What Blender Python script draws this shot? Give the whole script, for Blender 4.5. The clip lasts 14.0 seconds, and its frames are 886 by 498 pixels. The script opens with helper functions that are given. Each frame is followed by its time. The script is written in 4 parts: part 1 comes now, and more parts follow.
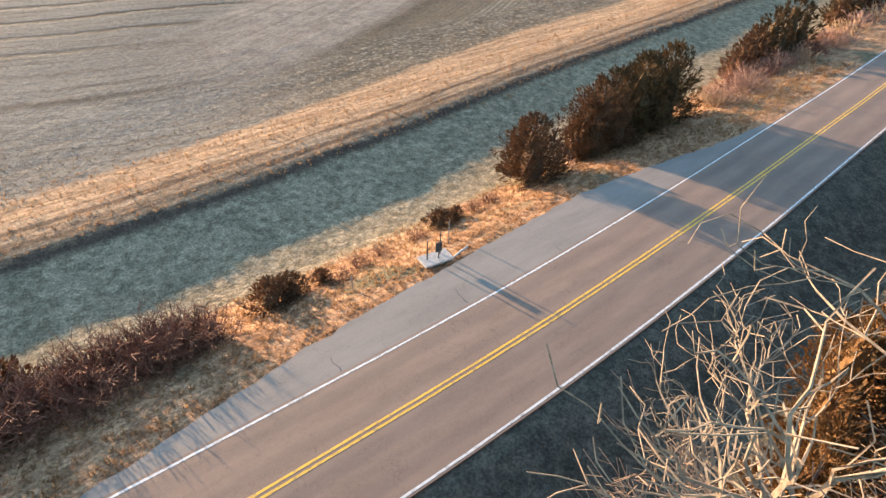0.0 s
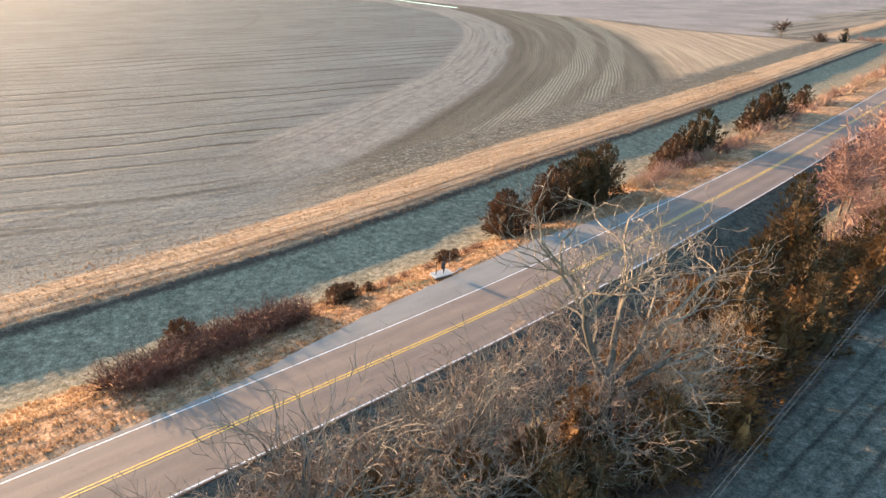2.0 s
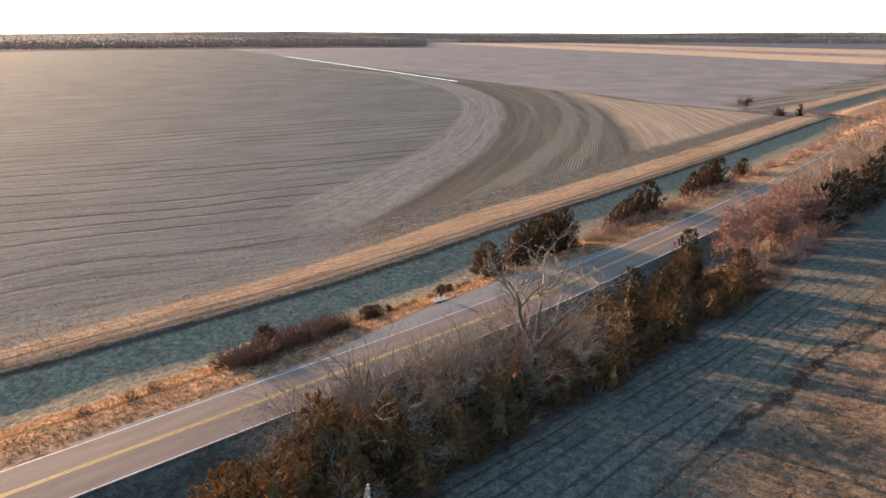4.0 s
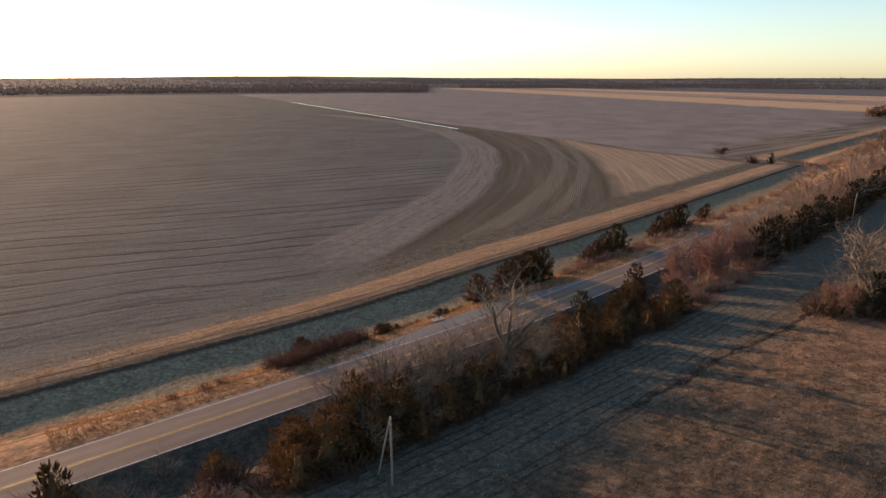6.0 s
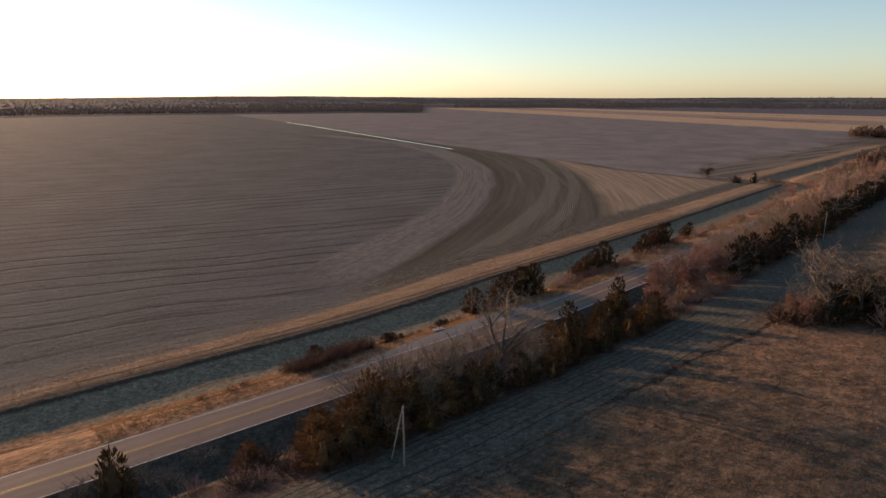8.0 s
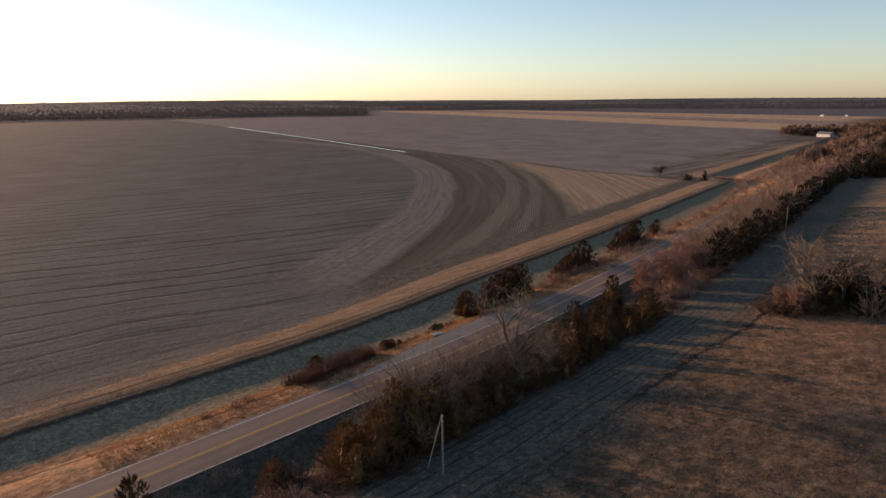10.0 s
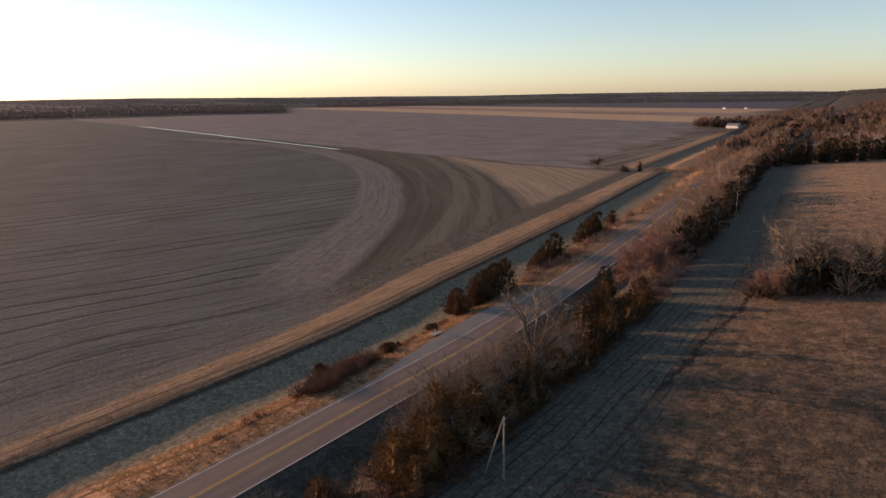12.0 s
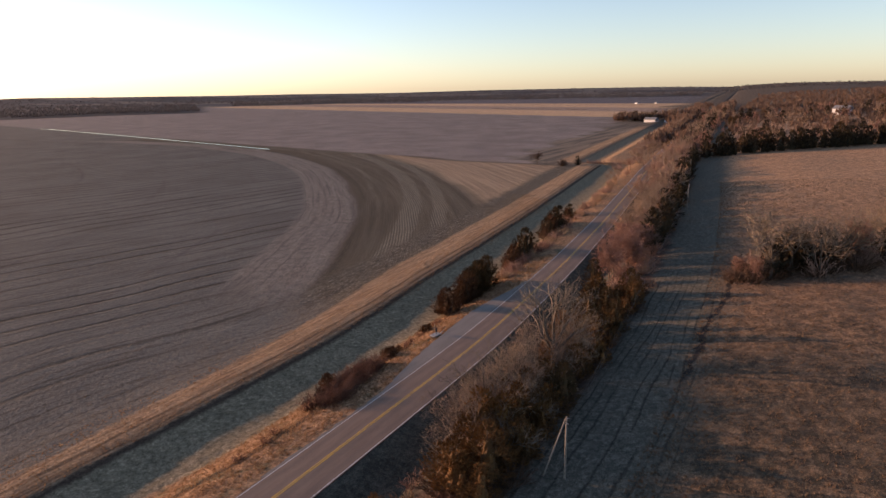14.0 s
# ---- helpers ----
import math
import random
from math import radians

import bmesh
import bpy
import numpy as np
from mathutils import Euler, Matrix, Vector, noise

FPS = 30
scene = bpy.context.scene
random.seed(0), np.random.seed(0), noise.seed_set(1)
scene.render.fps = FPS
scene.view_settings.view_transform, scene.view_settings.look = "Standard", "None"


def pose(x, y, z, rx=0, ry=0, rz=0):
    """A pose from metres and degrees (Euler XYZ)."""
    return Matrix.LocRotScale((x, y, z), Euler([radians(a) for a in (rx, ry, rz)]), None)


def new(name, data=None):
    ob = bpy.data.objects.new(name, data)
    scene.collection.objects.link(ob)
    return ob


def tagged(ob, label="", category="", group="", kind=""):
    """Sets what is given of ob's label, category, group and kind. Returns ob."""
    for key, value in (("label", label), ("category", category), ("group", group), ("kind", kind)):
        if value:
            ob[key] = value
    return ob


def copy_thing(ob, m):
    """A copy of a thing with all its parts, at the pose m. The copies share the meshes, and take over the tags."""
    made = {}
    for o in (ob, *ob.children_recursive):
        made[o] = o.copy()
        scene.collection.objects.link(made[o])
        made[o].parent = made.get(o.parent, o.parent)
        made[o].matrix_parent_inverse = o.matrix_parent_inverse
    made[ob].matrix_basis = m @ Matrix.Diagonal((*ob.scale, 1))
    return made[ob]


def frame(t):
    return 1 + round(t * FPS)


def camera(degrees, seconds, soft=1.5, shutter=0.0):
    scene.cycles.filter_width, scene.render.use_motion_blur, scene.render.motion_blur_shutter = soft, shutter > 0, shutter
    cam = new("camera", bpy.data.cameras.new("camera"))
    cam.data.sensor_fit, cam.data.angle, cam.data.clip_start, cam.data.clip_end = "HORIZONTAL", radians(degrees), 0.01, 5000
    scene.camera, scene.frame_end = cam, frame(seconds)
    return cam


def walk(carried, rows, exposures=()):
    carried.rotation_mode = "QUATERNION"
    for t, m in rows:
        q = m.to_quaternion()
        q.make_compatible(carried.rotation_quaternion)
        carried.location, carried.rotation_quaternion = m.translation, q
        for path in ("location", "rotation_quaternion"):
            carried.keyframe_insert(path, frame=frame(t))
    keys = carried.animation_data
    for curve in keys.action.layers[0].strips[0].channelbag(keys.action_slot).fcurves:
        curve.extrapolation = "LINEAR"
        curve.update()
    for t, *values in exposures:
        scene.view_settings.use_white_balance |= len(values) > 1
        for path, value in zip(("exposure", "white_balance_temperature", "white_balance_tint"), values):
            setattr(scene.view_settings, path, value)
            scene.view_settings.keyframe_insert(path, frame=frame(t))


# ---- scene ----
# ---- camera and its walk ----
cam = camera(71.6, 14.0, soft=1.45)
PATH = [
    (0.0, pose(-2.04, -15.27, 21.99, 54.27, -1.14, -38.20)),
    (0.5, pose(-4.79, -18.94, 22.25, 58.09, -0.58, -38.31)),
    (1.0, pose(-8.16, -23.15, 23.37, 60.85, -0.22, -38.37)),
    (1.5, pose(-11.92, -27.60, 24.75, 63.20, -0.02, -38.54)),
    (2.0, pose(-15.65, -32.39, 26.46, 65.06, 0.04, -38.50)),
    (2.5, pose(-19.53, -37.17, 28.07, 66.76, 0.04, -38.49)),
    (3.0, pose(-23.21, -41.91, 30.08, 68.14, 0.10, -38.47)),
    (5.5, pose(-39.73, -64.84, 38.11, 73.57, 0.10, -38.14)),
    (6.0, pose(-42.57, -68.36, 39.28, 74.32, 0.10, -38.17)),
    (6.5, pose(-45.04, -71.55, 40.15, 74.89, 0.05, -38.16)),
    (7.0, pose(-46.93, -74.01, 41.04, 75.37, 0.08, -38.22)),
    (7.5, pose(-48.21, -75.66, 41.52, 75.82, 0.15, -38.30)),
    (10.0, pose(-55.50, -68.36, 41.43, 76.23, 0.53, -44.03)),
    (10.5, pose(-57.52, -65.53, 41.33, 76.12, 0.60, -45.94)),
    (11.0, pose(-59.34, -62.66, 41.25, 76.00, 0.68, -47.82)),
    (11.5, pose(-61.04, -59.85, 41.25, 75.90, 0.80, -49.70)),
    (12.0, pose(-62.68, -57.02, 41.26, 75.80, 0.91, -51.55)),
    (12.5, pose(-64.31, -54.11, 41.32, 75.69, 1.02, -53.44)),
    (13.0, pose(-65.75, -51.11, 41.33, 75.59, 1.11, -55.34)),
    (13.5, pose(-67.16, -48.30, 41.34, 75.52, 1.21, -57.14)),
    (14.0, pose(-68.25, -45.17, 41.30, 75.41, 1.26, -59.07)),
]
walk(cam, PATH, exposures=[(0.0, 2.92, 5900, -2), (1.0, 3.0, 5950, -1), (2.6, 3.0, 5700, -5), (3.2, 2.85, 5700, -3), (4.2, 2.25, 5950, 5), (5.3, 1.72, 6250, 9), (6.0, 1.34, 6300, 11), (6.6, 1.1, 6300, 13),
                          (7.5, 0.9, 6300, 13), (10.0, 0.9, 6300, 15), (12.5, 1.04, 6300, 17), (14.0, 1.2, 6300, 20)])

# ---- world and sun ----
SUN_AZIMUTH, SUN_HEIGHT = 9.5, 7.8       # degrees from +y towards -x; degrees above the horizon
world = bpy.data.worlds.new("world")
scene.world = world
world.use_nodes = True
wt = world.node_tree
sky = wt.nodes.new("ShaderNodeTexSky")
sky.sky_type, sky.sun_disc = "NISHITA", False
sky.sun_elevation, sky.sun_rotation = radians(SUN_HEIGHT), radians(-SUN_AZIMUTH)
sky.air_density, sky.dust_density, sky.ozone_density = 1.0, 0.32, 2.5
grey, haze, soft = wt.nodes.new("ShaderNodeRGBToBW"), wt.nodes.new("ShaderNodeMix"), wt.nodes.new("ShaderNodeMix")
haze.data_type = soft.data_type = "RGBA"
haze.blend_type = "MULTIPLY"             # thin winter haze takes some colour out of the whole sky
haze.inputs[0].default_value, haze.inputs[7].default_value = 1.0, (1.04, 0.98, 0.98, 1)
soft.inputs[0].default_value = 0.28
wt.links.new(sky.outputs[0], grey.inputs[0])
wt.links.new(grey.outputs[0], haze.inputs[6])
wt.links.new(sky.outputs[0], soft.inputs[6])
wt.links.new(haze.outputs[2], soft.inputs[7])
wt.links.new(soft.outputs[2], wt.nodes["Background"].inputs[0])
wt.nodes["Background"].inputs[1].default_value = 0.125
sun_data = bpy.data.lights.new("sun", "SUN")
sun_data.energy, sun_data.angle, sun_data.color = 3.5, radians(0.6), (1.0, 0.60, 0.35)
sun = new("sun", sun_data)
a, e = radians(SUN_AZIMUTH), radians(SUN_HEIGHT)
TO_SUN = Vector((-math.sin(a) * math.cos(e), math.cos(a) * math.cos(e), math.sin(e)))
sun.matrix_world = Matrix.Translation((0, 0, 120)) @ TO_SUN.to_track_quat("Z", "Y").to_matrix().to_4x4()


# ---- materials ----
class Nodes:
    """A short way to write node materials."""

    def __init__(self, name, rough=0.9):
        self.mat = bpy.data.materials.new(name)
        self.mat.use_nodes = True
        self.t = self.mat.node_tree
        self.bsdf = self.t.nodes["Principled BSDF"]
        self.bsdf.inputs["Roughness"].default_value = rough
        self.bsdf.inputs["Specular IOR Level"].default_value = 0.25
        self.pos = self.t.nodes.new("ShaderNodeNewGeometry").outputs["Position"]

    def put(self, sock, v):
        if isinstance(v, bpy.types.NodeSocket):
            self.t.links.new(v, sock)
        elif isinstance(v, (tuple, list)) and len(v) == 3 and sock.type == "RGBA":
            sock.default_value = (*v, 1)
        else:
            sock.default_value = v

    def math(self, op, a, b=0.0, clamp=False):
        n = self.t.nodes.new("ShaderNodeMath")
        n.operation, n.use_clamp = op, clamp
        self.put(n.inputs[0], a)
        self.put(n.inputs[1], b)
        return n.outputs[0]

    def noise(self, scale, detail=4.0, rough=0.6, vec=None, distort=0.0):
        n = self.t.nodes.new("ShaderNodeTexNoise")
        n.inputs["Scale"].default_value, n.inputs["Detail"].default_value = scale, detail
        n.inputs["Roughness"].default_value, n.inputs["Distortion"].default_value = rough, distort
        self.put(n.inputs["Vector"], vec or self.pos)
        return n.outputs["Fac"]

    def stretch(self, sx, sy, sz=1.0, turn=0.0):
        n = self.t.nodes.new("ShaderNodeMapping")
        n.inputs["Scale"].default_value, n.inputs["Rotation"].default_value = (sx, sy, sz), (0, 0, turn)
        self.put(n.inputs["Vector"], self.pos)
        return n.outputs[0]

    def step(self, v, lo, hi, a=0.0, b=1.0):
        n = self.t.nodes.new("ShaderNodeMapRange")
        n.interpolation_type = "SMOOTHSTEP"
        for k, x in enumerate((v, lo, hi, a, b)):
            self.put(n.inputs[k], x)
        return n.outputs[0]

    def mix(self, f, a, b, how="MIX"):
        n = self.t.nodes.new("ShaderNodeMix")
        n.data_type, n.blend_type = "RGBA", how
        self.put(n.inputs[0], f)
        self.put(n.inputs[6], a)
        self.put(n.inputs[7], b)
        return n.outputs[2]

    def rnd(self, island=False):
        if island:
            return self.t.nodes.new("ShaderNodeNewGeometry").outputs["Random Per Island"]
        return self.t.nodes.new("ShaderNodeObjectInfo").outputs["Random"]

    def uv(self):
        n = self.t.nodes.new("ShaderNodeSeparateXYZ")
        u = self.t.nodes.new("ShaderNodeUVMap")
        self.put(n.inputs[0], u.outputs[0])
        return n.outputs[0], n.outputs[1]

    def xyz(self):
        n = self.t.nodes.new("ShaderNodeSeparateXYZ")
        self.put(n.inputs[0], self.pos)
        return n.outputs

    def done(self, color, bump=None, strength=0.5, distance=0.05, rough=None):
        self.put(self.bsdf.inputs["Base Color"], color)
        if rough is not None:
            self.put(self.bsdf.inputs["Roughness"], rough)
        if bump is not None:
            n = self.t.nodes.new("ShaderNodeBump")
            n.inputs["Strength"].default_value, n.inputs["Distance"].default_value = strength, distance
            self.put(n.inputs["Height"], bump)
            self.put(self.bsdf.inputs["Normal"], n.outputs[0])
        return self.mat


RING = (-200.0, 510.0)                   # the centre of the curved headland in the crop field


def ground_material():
    m = Nodes("ground", 1.0)
    m.bsdf.inputs["Specular IOR Level"].default_value = 0.03
    u, n = m.uv()
    x, y, z = m.xyz()
    wob = m.math("MULTIPLY", m.math("SUBTRACT", m.noise(0.12, 5, 0.65), 0.5), 3.2)
    rough_edge = m.math("MULTIPLY", m.math("SUBTRACT", m.noise(0.9, 5, 0.7), 0.5), 2.4)
    nn = m.math("ADD", n, wob)
    fine, mid, big = m.noise(2.2, 6, 0.7), m.noise(0.35, 5, 0.65), m.noise(0.03, 4, 0.6)
    streak = m.noise(1.0, 4, 0.65, m.stretch(0.12, 1.6, 1.0))
    # crop field: stubble, terrace rows, a pale curved headland, and drilled rows that follow it
    d = m.math("ADD", m.math("MULTIPLY", x, 0.24), m.math("MULTIPLY", y, 0.97))
    d = m.math("ADD", d, m.math("MULTIPLY", m.noise(0.008, 2), 30.0))
    d = m.math("ADD", d, m.math("MULTIPLY", m.noise(0.5, 5, 0.7), 2.4))
    row = m.math("ABSOLUTE", m.math("SINE", m.math("MULTIPLY", d, math.pi / 8.6)))
    along = m.t.nodes.new("ShaderNodeCombineXYZ")
    m.put(along.inputs[0], m.math("MULTIPLY", d, 0.085))
    m.put(along.inputs[1], m.math("MULTIPLY", x, 0.007))
    gaps = m.step(m.noise(1.0, 3, 0.6, along.outputs[0]), 0.36, 0.60, 0.12, 1.0)
    row = m.math("MULTIPLY", m.math("MULTIPLY", m.step(row, 0.46, 0.06), gaps), m.step(nn, 44.0, 54.0))
    grainwise = m.t.nodes.new("ShaderNodeCombineXYZ")
    m.put(grainwise.inputs[0], m.math("MULTIPLY", d, 0.85))
    m.put(grainwise.inputs[1], m.math("MULTIPLY", x, 0.035))
    swath = m.noise(1.0, 5, 0.72, grainwise.outputs[0])
    drills = m.step(m.math("ABSOLUTE", m.math("SINE", m.math("MULTIPLY", d, math.pi / 2.15))), 0.5, 0.1)
    stub = m.mix(m.step(big, 0.3, 0.7), (0.106, 0.098, 0.084), (0.145, 0.135, 0.115))
    stub = m.mix(m.math("MULTIPLY", m.step(fine, 0.3, 0.75), 0.45), stub, (0.209, 0.186, 0.153))
    stub = m.mix(m.math("MULTIPLY", m.step(swath, 0.53, 0.66), 0.7), stub, (0.070, 0.060, 0.047))
    stub = m.mix(m.math("MULTIPLY", m.step(swath, 0.46, 0.32), 0.35), stub, (0.235, 0.212, 0.176))
    stub = m.mix(m.math("MULTIPLY", m.math("MULTIPLY", drills, m.step(swath, 0.4, 0.6)), 0.5), stub, (0.062, 0.052, 0.041))
    # terrace rows: darker soil tint plus low-sun shading put into the colour
    stub = m.mix(m.math("MULTIPLY", row, 0.72), stub, (0.026, 0.021, 0.016))
    tuft = m.step(m.noise(0.11, 6, 0.75), 0.66, 0.74)
    stub = m.mix(m.math("MULTIPLY", tuft, 0.5), stub, (0.074, 0.060, 0.046))
    rx, ry = m.math("SUBTRACT", x, RING[0]), m.math("SUBTRACT", y, RING[1])
    r = m.math("SQRT", m.math("ADD", m.math("MULTIPLY", rx, rx), m.math("MULTIPLY", ry, ry)))
    r = m.math("ADD", r, m.math("MULTIPLY", m.math("SUBTRACT", m.noise(0.012, 3, 0.5), 0.5), 8.0))
    wheel = m.math("ABSOLUTE", m.math("SUBTRACT", m.math("PINGPONG", m.math("SUBTRACT", r, 338.0), 21.6), 0.0))
    wheel = m.math("MULTIPLY", m.step(wheel, 1.3, 0.4), m.math("MULTIPLY", m.step(r, 325.0, 330.0), m.step(r, 480.0, 475.0)))
    wheel = m.math("MULTIPLY", wheel, m.step(m.noise(0.01, 3), 0.42, 0.6, 0.0, 0.3))
    stub = m.mix(wheel, stub, (0.073, 0.056, 0.053))
    head = m.mix(m.step(mid, 0.35, 0.65), (0.158, 0.132, 0.108), (0.222, 0.190, 0.154))
    trail = m.math("ABSOLUTE", m.math("SINE", m.math("MULTIPLY", r, math.pi / 5.5)))
    head = m.mix(m.math("MULTIPLY", m.step(trail, 0.35, 0.05), m.step(m.noise(0.03, 3), 0.4, 0.6, 0.1, 0.55)), head, (0.101, 0.082, 0.066))
    circling = m.t.nodes.new("ShaderNodeCombineXYZ")
    m.put(circling.inputs[0], m.math("MULTIPLY", r, 0.55))
    m.put(circling.inputs[1], m.math("MULTIPLY", x, 0.03))
    drag = m.noise(1.0, 5, 0.7, circling.outputs[0])
    head = m.mix(m.math("MULTIPLY", m.step(drag, 0.5, 0.66), 0.6), head, (0.105, 0.088, 0.071))
    head = m.mix(m.math("MULTIPLY", m.step(drag, 0.46, 0.34), 0.4), head, (0.262, 0.228, 0.184))
    bent = m.math("ADD", x, m.math("MULTIPLY", wob, 3.0))
    near_side = m.math("MULTIPLY", m.step(y, 620.0, 540.0), m.step(bent, 8.0, 34.0))
    field = m.mix(m.math("MULTIPLY", m.step(r, 489.0, 493.0), near_side), stub, head)
    r0 = m.math("SQRT", m.math("ADD", m.math("MULTIPLY", rx, rx), m.math("MULTIPLY", ry, ry)))
    r0 = m.math("ADD", r0, m.math("MULTIPLY", m.noise(0.02, 2), 1.5))
    drill = m.math("SINE", m.math("MULTIPLY", r0, 2 * math.pi / 0.85))
    drift = m.math("SUBTRACT", r0, m.math("MULTIPLY", m.math("SUBTRACT", x, 125.0), 0.115))
    drift = m.math("ADD", drift, m.math("MULTIPLY", m.math("SUBTRACT", m.noise(0.06, 3, 0.6), 0.5), 2.0))
    pass_of = m.t.nodes.new("ShaderNodeCombineXYZ")
    m.put(pass_of.inputs[0], m.math("MULTIPLY", r0, 0.30))
    m.put(pass_of.inputs[1], m.math("MULTIPLY", x, 0.012))
    band = m.noise(1.0, 4, 0.6, pass_of.outputs[0])
    broken = m.noise(0.7, 5, 0.75)
    ridge = m.math("MULTIPLY", m.step(drill, -0.1, 0.9), m.step(broken, 0.36, 0.6))
    rows = m.mix(m.step(band, 0.32, 0.68), (0.078, 0.062, 0.043), (0.132, 0.106, 0.073))
    rows = m.mix(m.math("MULTIPLY", ridge, 0.26), rows, (0.205, 0.174, 0.124))
    swept = m.math("MAXIMUM", m.step(m.math("ABSOLUTE", m.math("SUBTRACT", drift, 535.0)), 4.2, 2.6), m.step(m.math("ABSOLUTE", m.math("SUBTRACT", drift, 545.2)), 3.2, 1.8))
    swept = m.math("MAXIMUM", swept, m.math("MULTIPLY", m.step(m.math("ABSOLUTE", m.math("SUBTRACT", drift, 518.5)), 1.8, 0.9), 0.45))
    rows = m.mix(m.math("MULTIPLY", swept, m.step(broken, 0.3, 0.62, 0.15, 0.65)), rows, m.mix(m.step(drill, -0.4, 0.7), (0.130, 0.108, 0.078), (0.285, 0.242, 0.175)))
    rows = m.mix(m.math("MULTIPLY", m.step(fine, 0.45, 0.7), 0.4), rows, (0.215, 0.180, 0.130))
    gold = m.mix(m.step(band, 0.35, 0.65), (0.230, 0.160, 0.100), (0.385, 0.265, 0.165))
    gold = m.mix(m.math("MULTIPLY", ridge, 0.5), gold, (0.400, 0.285, 0.180))
    rows = m.mix(m.step(m.math("ADD", r, m.math("MULTIPLY", wob, 1.5)), 558.0, 568.0), rows, gold)
    rows = m.mix(m.step(r, 527.0, 511.0, 0.0, 0.55), rows, (0.060, 0.047, 0.033))
    lines = m.math("SINE", m.math("MULTIPLY", m.math("ADD", n, m.math("MULTIPLY", wob, 0.5)), 2 * math.pi / 1.7))
    clods = m.math("MULTIPLY", m.step(m.noise(1.9, 5, 0.8), 0.48, 0.62), m.step(lines, -1.0, 0.6, 0.55, 1.0))
    turned = m.mix(clods, m.mix(m.step(mid, 0.35, 0.65), (0.072, 0.060, 0.044), (0.118, 0.097, 0.070)), (0.245, 0.205, 0.152))
    rows = m.mix(m.step(m.math("ADD", n, m.math("MULTIPLY", wob, 1.5)), 53.0, 47.0), rows, turned)
    field = m.mix(m.math("MULTIPLY", m.step(r, 510.0, 515.0), near_side), field, rows)
    # fields past the far track
    far = m.math("SUBTRACT", x, m.math("ADD", 272.0, m.math("MULTIPLY", m.math("MAXIMUM", m.math("SUBTRACT", y, 150.0), 0.0), 0.19)))
    plain = m.mix(m.step(big, 0.3, 0.7), (0.201, 0.161, 0.135), (0.267, 0.216, 0.179))
    golden = m.mix(m.step(mid, 0.3, 0.7), (0.470, 0.280, 0.155), (0.570, 0.390, 0.225))
    away = m.math("ADD", m.math("SUBTRACT", x, m.math("MULTIPLY", m.math("SUBTRACT", y, 194.0), 0.365)), m.math("MULTIPLY", big, 60.0))
    plain = m.mix(m.step(away, 845.0, 860.0), plain, golden)
    strip_of = m.step(m.math("ABSOLUTE", m.math("SUBTRACT", away, 1120.0)), 90.0, 80.0)
    plain = m.mix(m.math("MULTIPLY", strip_of, 0.6), plain, (0.209, 0.161, 0.146))
    plain = m.mix(m.step(m.math("SUBTRACT", x, m.math("MULTIPLY", m.math("SUBTRACT", y, 358.0), 0.22)), 1480.0, 1520.0), plain, (0.137, 0.119, 0.117))
    side = m.math("ADD", n, m.math("MULTIPLY", big, 60.0))
    plain = m.mix(m.math("MULTIPLY", m.step(side, 112.0, 96.0), m.step(x, 900.0, 700.0)), plain, m.mix(m.step(m.noise(1.0, 4, 0.65, m.stretch(0.012, 0.16)), 0.42, 0.6), (0.128, 0.104, 0.078), (0.225, 0.172, 0.122)))
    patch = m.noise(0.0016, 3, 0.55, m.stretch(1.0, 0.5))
    # farthest fields in patches; the grey ones have distance haze in their colour
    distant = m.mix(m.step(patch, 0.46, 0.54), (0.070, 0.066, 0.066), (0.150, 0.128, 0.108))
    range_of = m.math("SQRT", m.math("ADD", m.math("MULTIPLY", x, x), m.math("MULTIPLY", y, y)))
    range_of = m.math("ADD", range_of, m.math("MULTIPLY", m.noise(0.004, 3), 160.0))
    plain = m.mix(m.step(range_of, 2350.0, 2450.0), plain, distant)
    wooded = m.math("MULTIPLY", m.step(range_of, 1660.0, 1700.0), m.step(m.math("SUBTRACT", y, m.math("MULTIPLY", x, 1.3)), -40.0, 60.0))
    wooded = m.math("MULTIPLY", wooded, m.step(range_of, 2900.0, 2600.0))
    plain = m.mix(wooded, plain, (0.062, 0.057, 0.055))
    field = m.mix(m.step(far, -2.0, 2.0), field, plain)
    field = m.mix(m.math("MULTIPLY", wooded, m.step(far, 2.0, -2.0)), field, (0.062, 0.057, 0.055))
    edge = m.math("MULTIPLY", m.step(m.math("ABSOLUTE", far), 3.5, 1.0), m.step(y, 380.0, 330.0))
    field = m.mix(m.math("MULTIPLY", edge, 0.8), field, (0.119, 0.095, 0.070))
    # grass bank, ditch and verge
    bank = m.mix(m.step(streak, 0.3, 0.7), (0.212, 0.139, 0.083), (0.380, 0.258, 0.156))
    run = m.t.nodes.new("ShaderNodeCombineXYZ")
    m.put(run.inputs[0], m.math("MULTIPLY", u, 0.07))
    m.put(run.inputs[1], m.math("MULTIPLY", m.math("ADD", n, m.math("MULTIPLY", wob, 0.15)), 1.5))
    runs = m.noise(1.0, 4, 0.65, run.outputs[0])
    bank = m.mix(m.math("MULTIPLY", m.step(runs, 0.5, 0.68), 0.7), bank, (0.138, 0.082, 0.050))
    bank = m.mix(m.math("MULTIPLY", m.step(mid, 0.5, 0.75), 0.5), bank, (0.204, 0.113, 0.068))
    for at, half in ((27.6, 0.7), (29.6, 0.5)):     # wheel ruts along the bank
        rut = m.math("ABSOLUTE", m.math("SUBTRACT", m.math("ADD", n, m.math("MULTIPLY", wob, 0.22)), at))
